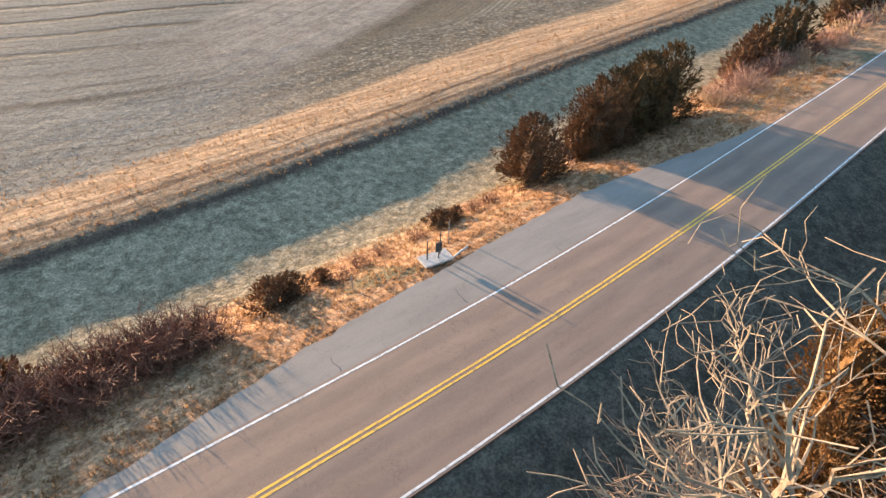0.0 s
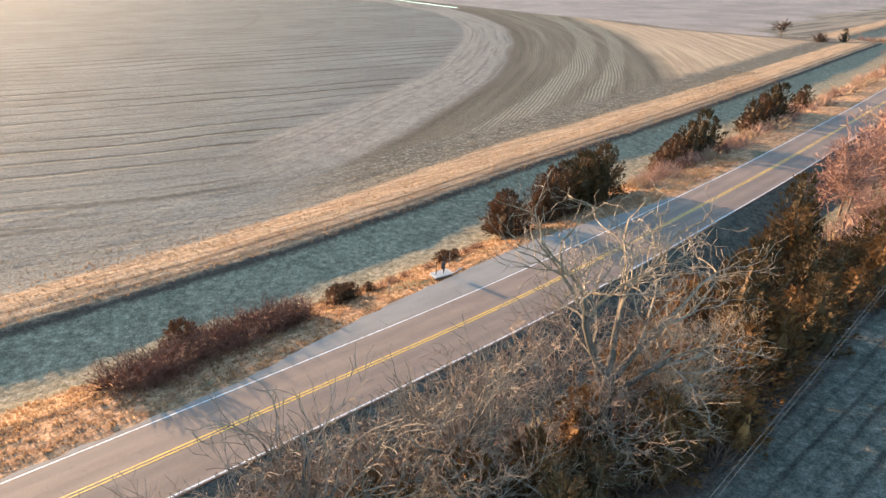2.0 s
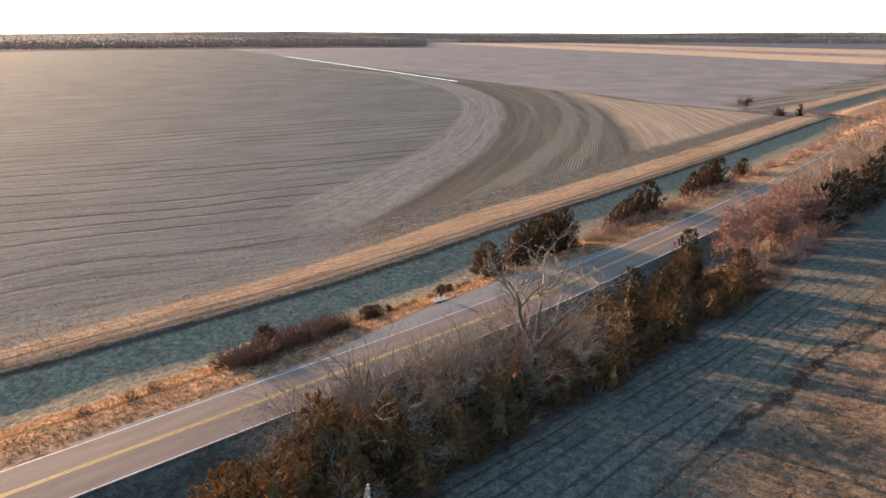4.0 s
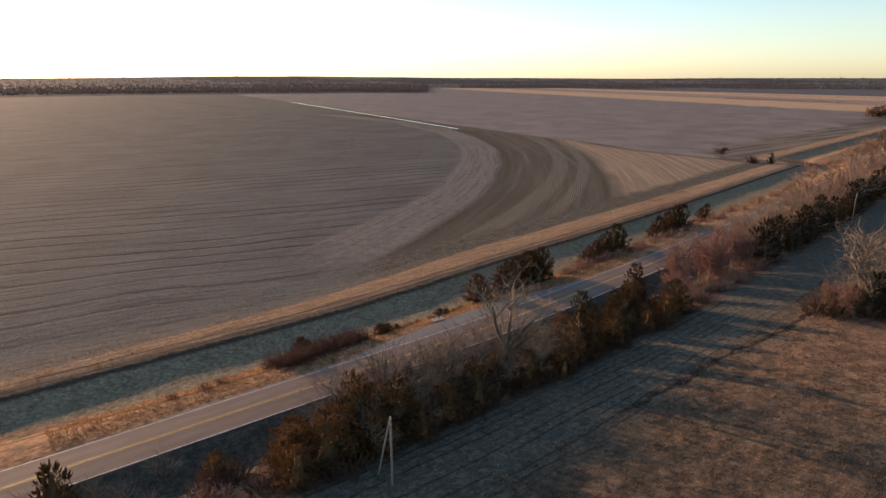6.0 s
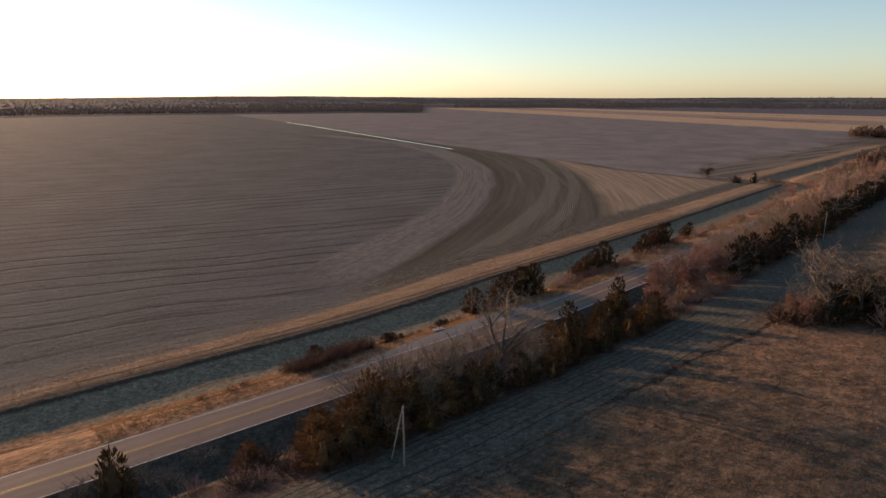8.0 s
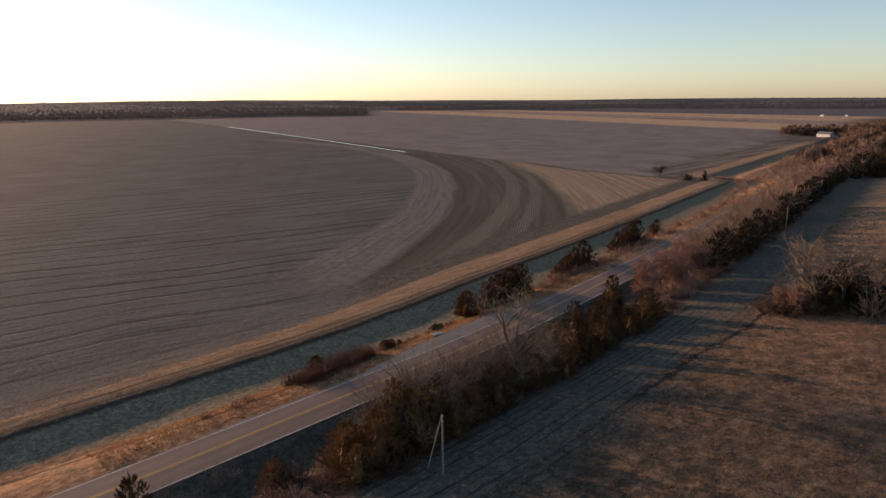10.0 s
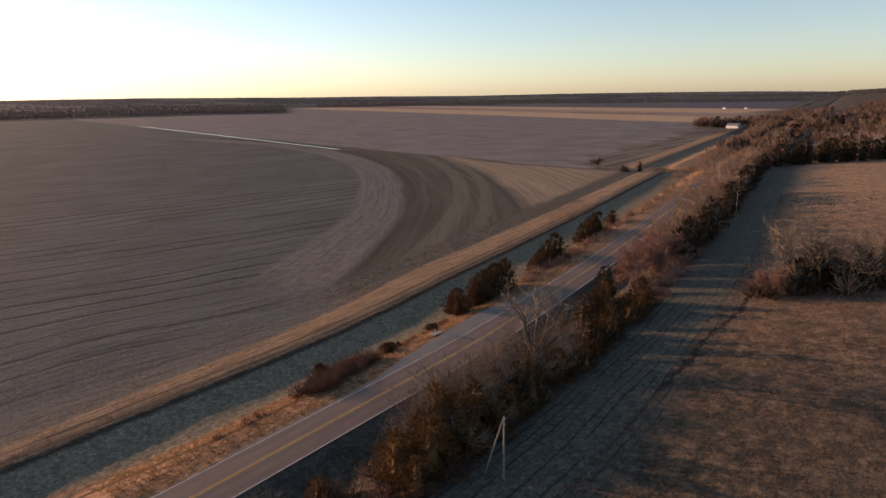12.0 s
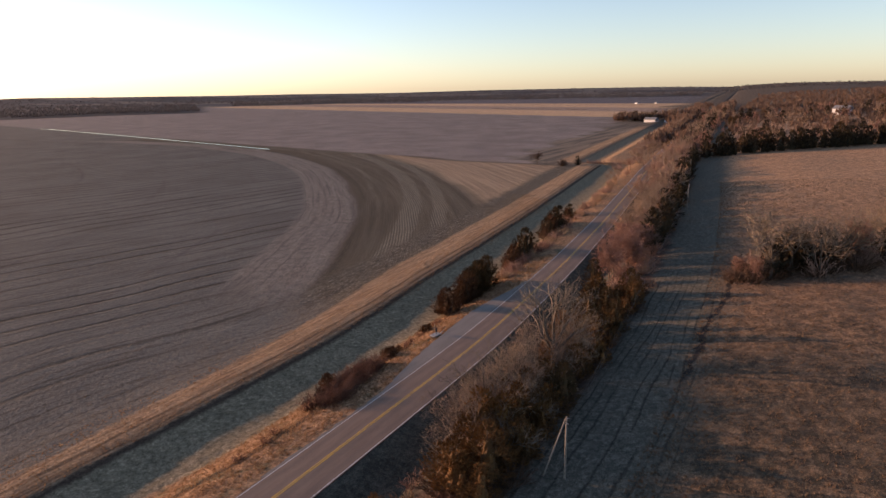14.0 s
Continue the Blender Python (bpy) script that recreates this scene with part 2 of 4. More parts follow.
        bank = m.mix(m.math("MULTIPLY", m.step(rut, half, half * 0.3), m.step(runs, 0.3, 0.55, 0.25, 0.75)), bank, (0.095, 0.062, 0.041))
    green = m.mix(m.step(m.noise(1.3, 6, 0.75), 0.35, 0.7), (0.155, 0.125, 0.078), (0.335, 0.268, 0.175))
    green = m.mix(m.math("MULTIPLY", m.step(streak, 0.5, 0.75), 0.4), green, (0.215, 0.160, 0.102))
    green = m.mix(m.math("MULTIPLY", m.step(mid, 0.45, 0.7), 0.35), green, (0.071, 0.066, 0.044))
    verge = m.mix(m.step(m.noise(1.0, 6, 0.75, m.stretch(0.7, 1.2)), 0.32, 0.68), (0.168, 0.090, 0.050), (0.420, 0.255, 0.140))
    verge = m.mix(m.step(m.noise(0.16, 5, 0.7), 0.52, 0.68), verge, (0.128, 0.111, 0.066))
    widen = m.math("MAXIMUM", m.math("SUBTRACT", -26.0, x), 0.0)
    rut = m.math("ABSOLUTE", m.math("SUBTRACT", m.math("SUBTRACT", m.math("ADD", n, m.math("MULTIPLY", wob, 0.25)), m.math("MULTIPLY", widen, 0.25)), 9.4))
    rut = m.math("MULTIPLY", m.step(rut, 1.1, 0.3), m.step(m.math("ADD", x, m.math("MULTIPLY", wob, 2.0)), -6.0, -14.0))
    verge = m.mix(m.math("MULTIPLY", rut, 0.8), verge, (0.047, 0.034, 0.027))
    grass = m.mix(m.step(m.math("SUBTRACT", m.math("ADD", m.math("ADD", n, rough_edge), m.math("MULTIPLY", wob, 0.45)), m.math("MULTIPLY", widen, 0.17)), 14.2, 15.4), verge, green)
    # shadow edge under the field bank, painted as a dark brown line
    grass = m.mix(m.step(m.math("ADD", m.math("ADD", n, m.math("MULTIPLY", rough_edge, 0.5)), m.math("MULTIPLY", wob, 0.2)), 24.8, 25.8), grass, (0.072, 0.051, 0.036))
    grass = m.mix(m.step(m.math("ADD", m.math("ADD", n, rough_edge), m.math("MULTIPLY", wob, 0.2)), 25.9, 27.2), grass, bank)
    grass = m.mix(m.math("MULTIPLY", m.step(x, 284.0, 292.0), 0.6), grass, bank)
    lane_bank = m.math("MULTIPLY", m.step(m.math("ABSOLUTE", m.math("SUBTRACT", x, 280.0)), 6.0, 3.5), m.step(n, 9.0, 12.0))
    grass = m.mix(lane_bank, grass, bank)
    west = m.math("MAXIMUM", m.math("MINIMUM", m.math("MULTIPLY", x, -0.07), 4.2), -4.0)
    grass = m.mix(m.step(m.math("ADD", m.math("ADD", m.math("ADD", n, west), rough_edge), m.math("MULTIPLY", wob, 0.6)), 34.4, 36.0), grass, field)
    # dark grass beside the road, leaf litter under the trees, pasture
    dark = m.mix(m.step(m.noise(0.9, 6, 0.75), 0.35, 0.7), (0.052, 0.048, 0.037), (0.108, 0.094, 0.070))
    litter = m.mix(m.step(mid, 0.35, 0.65), (0.057, 0.041, 0.034), (0.118, 0.078, 0.057))
    clump = m.noise(0.55, 6, 0.72, m.stretch(0.8, 1.0))
    past = m.mix(m.step(clump, 0.36, 0.64), (0.105, 0.072, 0.048), (0.385, 0.225, 0.128))
    past = m.mix(m.math("MULTIPLY", m.step(m.noise(0.22, 5, 0.7), 0.46, 0.66), 0.5), past, (0.075, 0.066, 0.056))
    past = m.mix(m.math("MULTIPLY", m.step(big, 0.4, 0.62), 0.5), past, (0.270, 0.160, 0.094))
    past = m.mix(m.math("MULTIPLY", m.step(m.noise(0.09, 5, 0.7), 0.48, 0.68), 0.6), past, (0.095, 0.092, 0.077))
    # near pasture: olive grass, darkened further to paint in the tree belt's shadow
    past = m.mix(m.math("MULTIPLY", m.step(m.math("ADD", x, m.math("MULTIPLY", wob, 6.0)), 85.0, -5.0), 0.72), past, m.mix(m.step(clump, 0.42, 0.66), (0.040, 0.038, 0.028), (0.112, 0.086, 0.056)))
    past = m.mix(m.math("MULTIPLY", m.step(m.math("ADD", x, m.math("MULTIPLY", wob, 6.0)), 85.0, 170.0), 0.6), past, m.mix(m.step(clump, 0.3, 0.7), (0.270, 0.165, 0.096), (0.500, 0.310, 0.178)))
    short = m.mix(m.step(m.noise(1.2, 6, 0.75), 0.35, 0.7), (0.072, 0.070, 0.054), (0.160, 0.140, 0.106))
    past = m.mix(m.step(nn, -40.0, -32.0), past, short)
    track = m.t.nodes.new("ShaderNodeCombineXYZ")
    m.put(track.inputs[0], m.math("MULTIPLY", u, 0.022))
    m.put(track.inputs[1], m.math("MULTIPLY", n, 0.10))
    lane = m.math("ADD", n, m.math("MULTIPLY", m.noise(1.0, 3, 0.55, track.outputs[0]), 4.0))
    lane = m.math("ADD", lane, m.math("MULTIPLY", m.noise(0.7, 3, 0.6), 0.35))
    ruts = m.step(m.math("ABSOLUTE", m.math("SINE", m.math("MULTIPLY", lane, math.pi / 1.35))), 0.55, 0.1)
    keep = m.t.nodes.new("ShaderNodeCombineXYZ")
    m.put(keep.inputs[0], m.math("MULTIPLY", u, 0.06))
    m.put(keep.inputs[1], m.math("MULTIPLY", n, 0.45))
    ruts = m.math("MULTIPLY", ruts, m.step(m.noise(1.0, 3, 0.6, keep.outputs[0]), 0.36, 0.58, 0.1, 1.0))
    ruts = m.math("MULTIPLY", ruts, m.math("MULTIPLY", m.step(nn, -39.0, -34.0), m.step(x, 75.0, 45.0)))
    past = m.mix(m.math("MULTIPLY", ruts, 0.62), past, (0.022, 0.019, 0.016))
    gully = m.math("ABSOLUTE", m.math("SUBTRACT", m.math("ADD", y, m.math("MULTIPLY", m.math("SUBTRACT", m.noise(0.12, 3), 0.5), 7.0)), -34.0))
    gully = m.math("MULTIPLY", m.step(gully, 0.75, 0.2), m.math("MULTIPLY", m.step(x, 5.0, 14.0), m.step(x, 60.0, 56.0)))
    past = m.mix(m.math("MULTIPLY", gully, 0.85), past, (0.028, 0.024, 0.023))
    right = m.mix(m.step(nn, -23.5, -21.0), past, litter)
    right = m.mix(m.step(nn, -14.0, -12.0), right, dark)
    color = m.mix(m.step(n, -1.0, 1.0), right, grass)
    beyond = m.mix(m.step(mid, 0.3, 0.7), (0.075, 0.060, 0.045), (0.135, 0.105, 0.078))
    beyond = m.math("MULTIPLY", m.step(x, 560.0, 640.0), m.step(m.math("ADD", n, m.math("MULTIPLY", m.noise(0.006, 4, 0.6), 160.0)), 190.0, 100.0)), beyond
    color = m.mix(beyond[0], color, beyond[1])
    grain = m.step(m.noise(6.5, 4, 0.75), 0.3, 0.7, 0.6, 1.4)
    grain = m.math("MULTIPLY", grain, m.step(m.noise(1.7, 6, 0.8), 0.3, 0.7, 0.72, 1.28))
    shade = m.t.nodes.new("ShaderNodeCombineColor")
    for k in range(3):
        m.put(shade.inputs[k], grain)
    color = m.mix(1.0, color, shade.outputs[0], "MULTIPLY")
    inside = m.math("MULTIPLY", m.step(r, 492.0, 486.0), m.step(n, 37.0, 40.0))
    bump = m.math("ADD", fine, m.math("MULTIPLY", m.noise(0.8, 5, 0.7), 1.6))
    bump = m.math("SUBTRACT", bump, m.math("MULTIPLY", m.math("MULTIPLY", row, inside), 1.5))
    return m.done(color, bump, 0.8, 0.16)


def asphalt(name, a, b, c):
    m = Nodes(name, 0.85)
    m.bsdf.inputs["Specular IOR Level"].default_value = 0.25
    grain, mid = m.noise(14.0, 4, 0.7), m.noise(0.5, 5, 0.65, m.stretch(0.35, 1.6))
    col = m.mix(m.step(mid, 0.3, 0.7), a, b)
    col = m.mix(m.math("MULTIPLY", m.step(grain, 0.35, 0.7), 0.4), col, c)
    u, n = m.uv()
    wheel = m.math("ABSOLUTE", m.math("SUBTRACT", m.math("ABSOLUTE", m.math("SUBTRACT", m.math("ABSOLUTE", n), 1.75)), 0.85))
    col = m.mix(m.step(wheel, 0.55, 0.15, 0.0, 0.22), col, (0.085, 0.072, 0.064))
    crack = m.math("ABSOLUTE", m.math("SUBTRACT", m.noise(0.33, 5, 0.55, None, 0.6), 0.5))
    col = m.mix(m.step(crack, 0.004, 0.001, 0.0, 0.22), col, (0.03, 0.028, 0.027))
    return m.done(col, grain, 0.25, 0.01, 0.82)


def paint(name, c, under):
    m = Nodes(name, 0.6)
    worn = m.step(m.noise(6.0, 6, 0.75, m.stretch(0.5, 1.0)), 0.48, 0.64)
    return m.done(m.mix(m.math("MULTIPLY", worn, 0.8), c, under), m.noise(30.0), 0.2, 0.005)


def leafy(name, dark, light, tip, rough=0.8, through_light=0.3):
    m = Nodes(name, rough)
    col = m.mix(m.rnd(True), dark, light)
    col = m.mix(m.step(m.noise(0.6, 3), 0.45, 0.7), col, tip)
    col = m.mix(m.math("MULTIPLY", m.rnd(), 0.45), col, dark)
    thin, both = m.t.nodes.new("ShaderNodeBsdfTranslucent"), m.t.nodes.new("ShaderNodeMixShader")
    m.put(thin.inputs["Color"], m.mix(0.5, col, light))
    m.put(both.inputs[0], through_light)
    m.put(both.inputs[1], m.bsdf.outputs[0])
    m.put(both.inputs[2], thin.outputs[0])
    m.put(m.t.nodes["Material Output"].inputs["Surface"], both.outputs[0])
    return m.done(col)


def bark(name, a, b):
    m = Nodes(name, 0.85)
    col = m.mix(m.step(m.noise(3.0, 5, 0.7), 0.3, 0.7), a, b)
    return m.done(m.mix(m.math("MULTIPLY", m.rnd(), 0.3), col, a), m.noise(22.0, 4), 0.5, 0.03)


def plain(name, a, b, scale=4.0, rough=0.8, metal=0.0):
    m = Nodes(name, rough)
    m.bsdf.inputs["Metallic"].default_value = metal
    g = m.noise(scale, 5, 0.65)
    return m.done(m.mix(m.step(g, 0.3, 0.7), a, b), g, 0.2, 0.01)


GROUND = ground_material()
ASPHALT = asphalt("worn_asphalt", (0.152, 0.104, 0.077), (0.202, 0.140, 0.104), (0.250, 0.184, 0.142))
PULLOFF = asphalt("pale_asphalt", (0.155, 0.134, 0.115), (0.205, 0.178, 0.153), (0.255, 0.222, 0.190))
WHITE = paint("white_road_paint", (0.58, 0.56, 0.53), (0.18, 0.16, 0.145))
YELLOW = paint("yellow_road_paint", (0.62, 0.36, 0.045), (0.22, 0.16, 0.09))
CEDAR_OLIVE = leafy("cedar_olive", (0.040, 0.029, 0.014), (0.12, 0.074, 0.029), (0.17, 0.088, 0.033), 0.8, 0.14)
CEDAR_RUST = leafy("cedar_rust", (0.046, 0.029, 0.013), (0.195, 0.096, 0.030), (0.285, 0.136, 0.041), 0.8, 0.18)
CEDAR_RUSTY = leafy("cedar_rusty_brown", (0.050, 0.030, 0.015), (0.155, 0.076, 0.034), (0.19, 0.086, 0.036), 0.8, 0.16)
CEDAR_DARK = leafy("cedar_dark", (0.022, 0.019, 0.012), (0.070, 0.049, 0.024), (0.090, 0.055, 0.026), 0.8, 0.15)
BARK_PALE = bark("pale_bark", (0.14, 0.108, 0.082), (0.34, 0.275, 0.21))
BARK_ELM = bark("grey_brown_bark", (0.050, 0.040, 0.031), (0.135, 0.106, 0.080))
BARK_BROWN = bark("brown_bark", (0.10, 0.066, 0.046), (0.20, 0.135, 0.092))
TWIG_RED = bark("red_twigs", (0.105, 0.046, 0.029), (0.225, 0.105, 0.062))
TWIG_PINK = bark("pinkish_twigs", (0.22, 0.128, 0.09), (0.36, 0.225, 0.16))
TWIG_TAN = bark("tan_twigs", (0.20, 0.135, 0.080), (0.35, 0.243, 0.146))
TWIG_ROSE = bark("dusky_rose_twigs", (0.17, 0.088, 0.062), (0.31, 0.172, 0.122))
TWIG_HAZE = bark("grey_tan_twigs", (0.150, 0.104, 0.073), (0.300, 0.214, 0.151))
TWIG_DARK = bark("dark_twigs", (0.055, 0.031, 0.018), (0.13, 0.072, 0.042))
TWIG_BELT = bark("belt_twigs", (0.175, 0.118, 0.077), (0.315, 0.218, 0.145))
DRY_GRASS = leafy("dry_grass", (0.17, 0.092, 0.045), (0.39, 0.24, 0.12), (0.31, 0.165, 0.075))
FIELD_WEED = leafy("field_weeds", (0.09, 0.062, 0.034), (0.22, 0.155, 0.08), (0.15, 0.11, 0.05))
PASTURE_GRASS = leafy("pasture_grass", (0.09, 0.060, 0.038), (0.22, 0.138, 0.080), (0.16, 0.098, 0.056))
CONCRETE = plain("pale_concrete", (0.26, 0.245, 0.225), (0.40, 0.375, 0.345))
DARK_METAL = plain("dark_metal", (0.05, 0.05, 0.052), (0.10, 0.10, 0.10), 9.0, 0.5, 0.6)
POLE_WOOD = plain("weathered_pole_wood", (0.16, 0.132, 0.105), (0.27, 0.23, 0.185), 6.0)
WIRE = plain("wire", (0.05, 0.05, 0.05), (0.09, 0.09, 0.09), 6.0, 0.5, 0.7)
BRUSHLAND = leafy("hill_brush", (0.095, 0.060, 0.041), (0.19, 0.120, 0.081), (0.145, 0.086, 0.058))
# bare-twig colour with the grey of distance haze mixed into it
HAZED_WOODS = leafy("hazed_far_woods", (0.070, 0.065, 0.066), (0.095, 0.087, 0.086), (0.082, 0.076, 0.077), 0.9, 0.3)
ELM_TWIG = bark("elm_twigs", (0.105, 0.079, 0.056), (0.285, 0.218, 0.152))
SIDING = plain("white_siding", (0.46, 0.45, 0.43), (0.58, 0.57, 0.55))
ROOFING = plain("grey_roofing", (0.12, 0.12, 0.125), (0.2, 0.2, 0.205))
GLASS = plain("dark_pane", (0.03, 0.035, 0.04), (0.05, 0.055, 0.06), 3.0, 0.1)


def water_material():
    m = Nodes("canal_water", 0.06)
    m.bsdf.inputs["Specular IOR Level"].default_value = 0.6
    return m.done((0.03, 0.035, 0.035), m.noise(0.6, 3), 0.05, 0.02)


WATER = water_material()


# ---- the lie of the land ----
def glide(table, v):
    """Smooth values between the knots of a table of pairs."""
    if v <= table[0][0]:
        return table[0][1]
    for k in range(len(table) - 1):
        (a, fa), (b, fb) = table[k], table[k + 1]
        if v <= b:
            da = (fb - table[k - 1][1]) / (b - table[k - 1][0]) if k else (fb - fa) / (b - a)
            db = (table[k + 2][1] - fa) / (table[k + 2][0] - a) if k + 2 < len(table) else (fb - fa) / (b - a)
            t = (v - a) / (b - a)
            h = b - a
            return (2 * t**3 - 3 * t**2 + 1) * fa + (t**3 - 2 * t**2 + t) * h * da + (3 * t**2 - 2 * t**3) * fb + (t**3 - t**2) * h * db
    return table[-1][1]


CENTRE = [(-5000, -0.25), (-60, -0.25), (0, -0.25), (17, 0.0), (34, 1.0), (50, 2.3), (70, 4.0), (90, 6.1), (130, 10.6), (200, 19.5), (270, 28.5), (400, 42), (700, 72), (1500, 150), (5000, 480)]
PROFILE = [(-5000, 17), (-400, 16), (-150, 10.5), (-70, 7.2), (-45, 5.4), (-30, 3.7), (-21, 2.4), (-14, 0.7), (-11, -0.9), (-8.8, -1.25), (-6.6, -0.75), (-4.4, -0.14), (-3.7, -0.1), (0, -0.1), (3.7, -0.1),
           (5, -0.14), (9, -0.65), (12, -1.7), (14.3, -2.6), (15.6, -2.95), (20, -3.0), (25.2, -2.3), (26.2, -2.0), (30, -1.9), (36, -2.4), (42, -2.75), (60, -2.9), (5000, -3)]


def centre(x):
    return glide(CENTRE, x)


def across(x, n):
    """n with the widening of the ditch taken out."""
    t = max(0.0, min(1.0, (x + 5) / 65))
    q = max(0.0, min(1.0, (x - 276) / 12))
    near = 2.8 * t * t * (3 - 2 * t) * max(0.0, min(1.0, (n - 16) / 9))
    return n - (1 - q) * near - q * 18.3 * max(0.0, min(1.0, (n - 6) / 20))


def rise(x, n):
    h = glide(PROFILE, across(x, n))
    if n < -12:                          # the wooded hill past the pasture
        w = max(0.0, min(1.0, (-45 - n) / 190)) * max(0.0, min(1.0, (x - 260) / 500))
        h += 7.5 * w * w * (3 - 2 * w) * (1 - 0.45 * max(0.0, min(1.0, (x - 900) / 900)))
    if n > 10:                           # the farm track's bank across the ditch
        w = max(0.0, 1 - abs(x - 280) / 6)
        h += (max(h, -1.9) - h) * w * w * (3 - 2 * w)
    away = math.hypot(x, n)
    if away > 3000:                      # low hills at the skyline
        h += (18 + 10 * noise.noise((x * 0.0006, n * 0.0006, 2.0))) * min(1.0, (away - 3000) / 1400) ** 2 * (1.35 + 0.75 * max(0.0, min(1.0, (n - 0.6 * x) / 2500)) - 0.9 * max(0.0, min(1.0, (0.1 * x - n) / 1500)))
    if n < -20:
        h += 0.5 * noise.noise((x * 0.03, n * 0.03, 3.0)) * min(1.0, (-20 - n) / 20)
    if n > 14:
        h += 0.12 * noise.noise((x * 0.08, n * 0.08, 7.0))
    if 5 < abs(n) < 60:
        h += 0.10 * noise.noise((x * 0.5, n * 0.5, 1.0)) * min(1.0, (abs(n) - 5) / 4)
    return h


def ground_z(x, y):
    return rise(x, y - centre(x))


def at_side(x, n):
    """The place n metres beside the road's middle at x."""
    return Vector((x, centre(x) + n, rise(x, n)))


def mesh_object(name, verts, faces, material, uvs=None, smooth=False):
    me = bpy.data.meshes.new(name)
    me.from_pydata(verts, [], faces)
    me.materials.append(material)
    if uvs is not None:
        layer = me.uv_layers.new(name="UVMap")
        idx = np.empty(len(me.loops), dtype=np.int32)
        me.loops.foreach_get("vertex_index", idx)
        layer.data.foreach_set("uv", np.asarray(uvs, dtype=np.float32)[idx].ravel())
    if smooth:
        me.polygons.foreach_set("use_smooth", [True] * len(me.polygons))
    me.update()
    return new(name, me)


def part(name, verts, faces, material, parent, label="", smooth=False):
    ob = mesh_object(name, verts, faces, material, smooth=smooth)
    ob.parent = parent
    if label:
        ob["label"] = label
    return ob


def spaced(lo, hi, step, grow, end):
    """Even steps from lo to hi, then growing steps out to -end and end."""
    v = list(np.arange(lo, hi + 1e-6, step))
    d = step
    while v[-1] < end:
        d *= grow
        v.append(v[-1] + d)
    d = step
    while v[0] > -end:
        d *= grow
        v.insert(0, v[0] - d)
    return v


def sheet(xs, ns, height):
    verts = [(x, centre(x) + n, height(x, n)) for x in xs for n in ns]
    uvs = [(x, across(x, n)) for x in xs for n in ns]
    k = len(ns)
    faces = [(i * k + j, (i + 1) * k + j, (i + 1) * k + j + 1, i * k + j + 1) for i in range(len(xs) - 1) for j in range(k - 1)]
    return verts, faces, uvs


# ---- ground, road and markings ----
XS = spaced(-90, 260, 1.6, 1.09, 4600)
NS = spaced(-64, 64, 0.8, 1.1, 4600)
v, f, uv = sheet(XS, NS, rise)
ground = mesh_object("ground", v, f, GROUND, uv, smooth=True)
tagged(ground, "winter farmland ground with stubble field, grassy ditch and dry pasture", "ground", kind="structure")

ROAD_XS = list(np.arange(-300, 700, 2.5))


def strip(name, n0, n1, z, material, xs, label, thick=0.0, cuts=6):
    """A strip along the road from n0 to n1 (numbers or functions of x) with its top at z."""
    lo = n0 if callable(n0) else (lambda x: n0)
    hi = n1 if callable(n1) else (lambda x: n1)
    verts, uvs, faces = [], [], []
    for x in xs:
        a, b = lo(x), hi(x)
        col = [(a, z - thick)] if thick else []
        col += [(a + (b - a) * k / cuts, z) for k in range(cuts + 1)]
        col += [(b, z - thick)] if thick else []
        for n, h in col:
            verts.append((x, centre(x) + n, h - 0.012 * abs(n)))
            uvs.append((x, n))
    k = len(col)
    for i in range(len(xs) - 1):
        for j in range(k - 1):
            faces.append((i * k + j, (i + 1) * k + j, (i + 1) * k + j + 1, i * k + j + 1))
    ob = mesh_object(name, verts, faces, material, uvs)
    return tagged(ob, label, "road", kind="structure")


def ragged(n, seed):
    return lambda x: n + 0.025 * noise.noise((x * 1.7, seed, 0))


strip("road", ragged(-3.64, 3), 3.66, 0.05, ASPHALT, ROAD_XS, "worn brown-grey two-lane asphalt road", 0.35, 8)


def pulloff_edge(x):
    w = glide([(-30, 4.0), (-6, 4.05), (0, 5.0), (7, 6.2), (15, 6.9), (29, 7.3), (37, 6.3), (46, 4.6), (52, 4.0)], x)
    return w + 0.22 * noise.noise((x * 0.7, 0, 5)) + 0.1 * noise.noise((x * 2.3, 4, 5))


strip("pavement", 3.67, pulloff_edge, 0.04, PULLOFF, list(np.arange(-28, 52, 0.5)), "pale worn asphalt pull-off beside the road", 0.3, 4)


LINE_XS = list(np.arange(-200, 500, 1.0))
for name, n0, n1, mat, label in (("edge_line", 3.39, 3.51, WHITE, "white painted edge line, worn"), ("edge_line", -3.53, -3.41, WHITE, "white painted edge line, worn"),
                                 ("centre_line", 0.07, 0.2, YELLOW, "yellow painted centre line"), ("centre_line", -0.2, -0.07, YELLOW, "yellow painted centre line")):
    tagged(strip(name, ragged(n0, 1), ragged(n1, 9), 0.056, mat, LINE_XS, label, 0.0, 1), category="road marking")


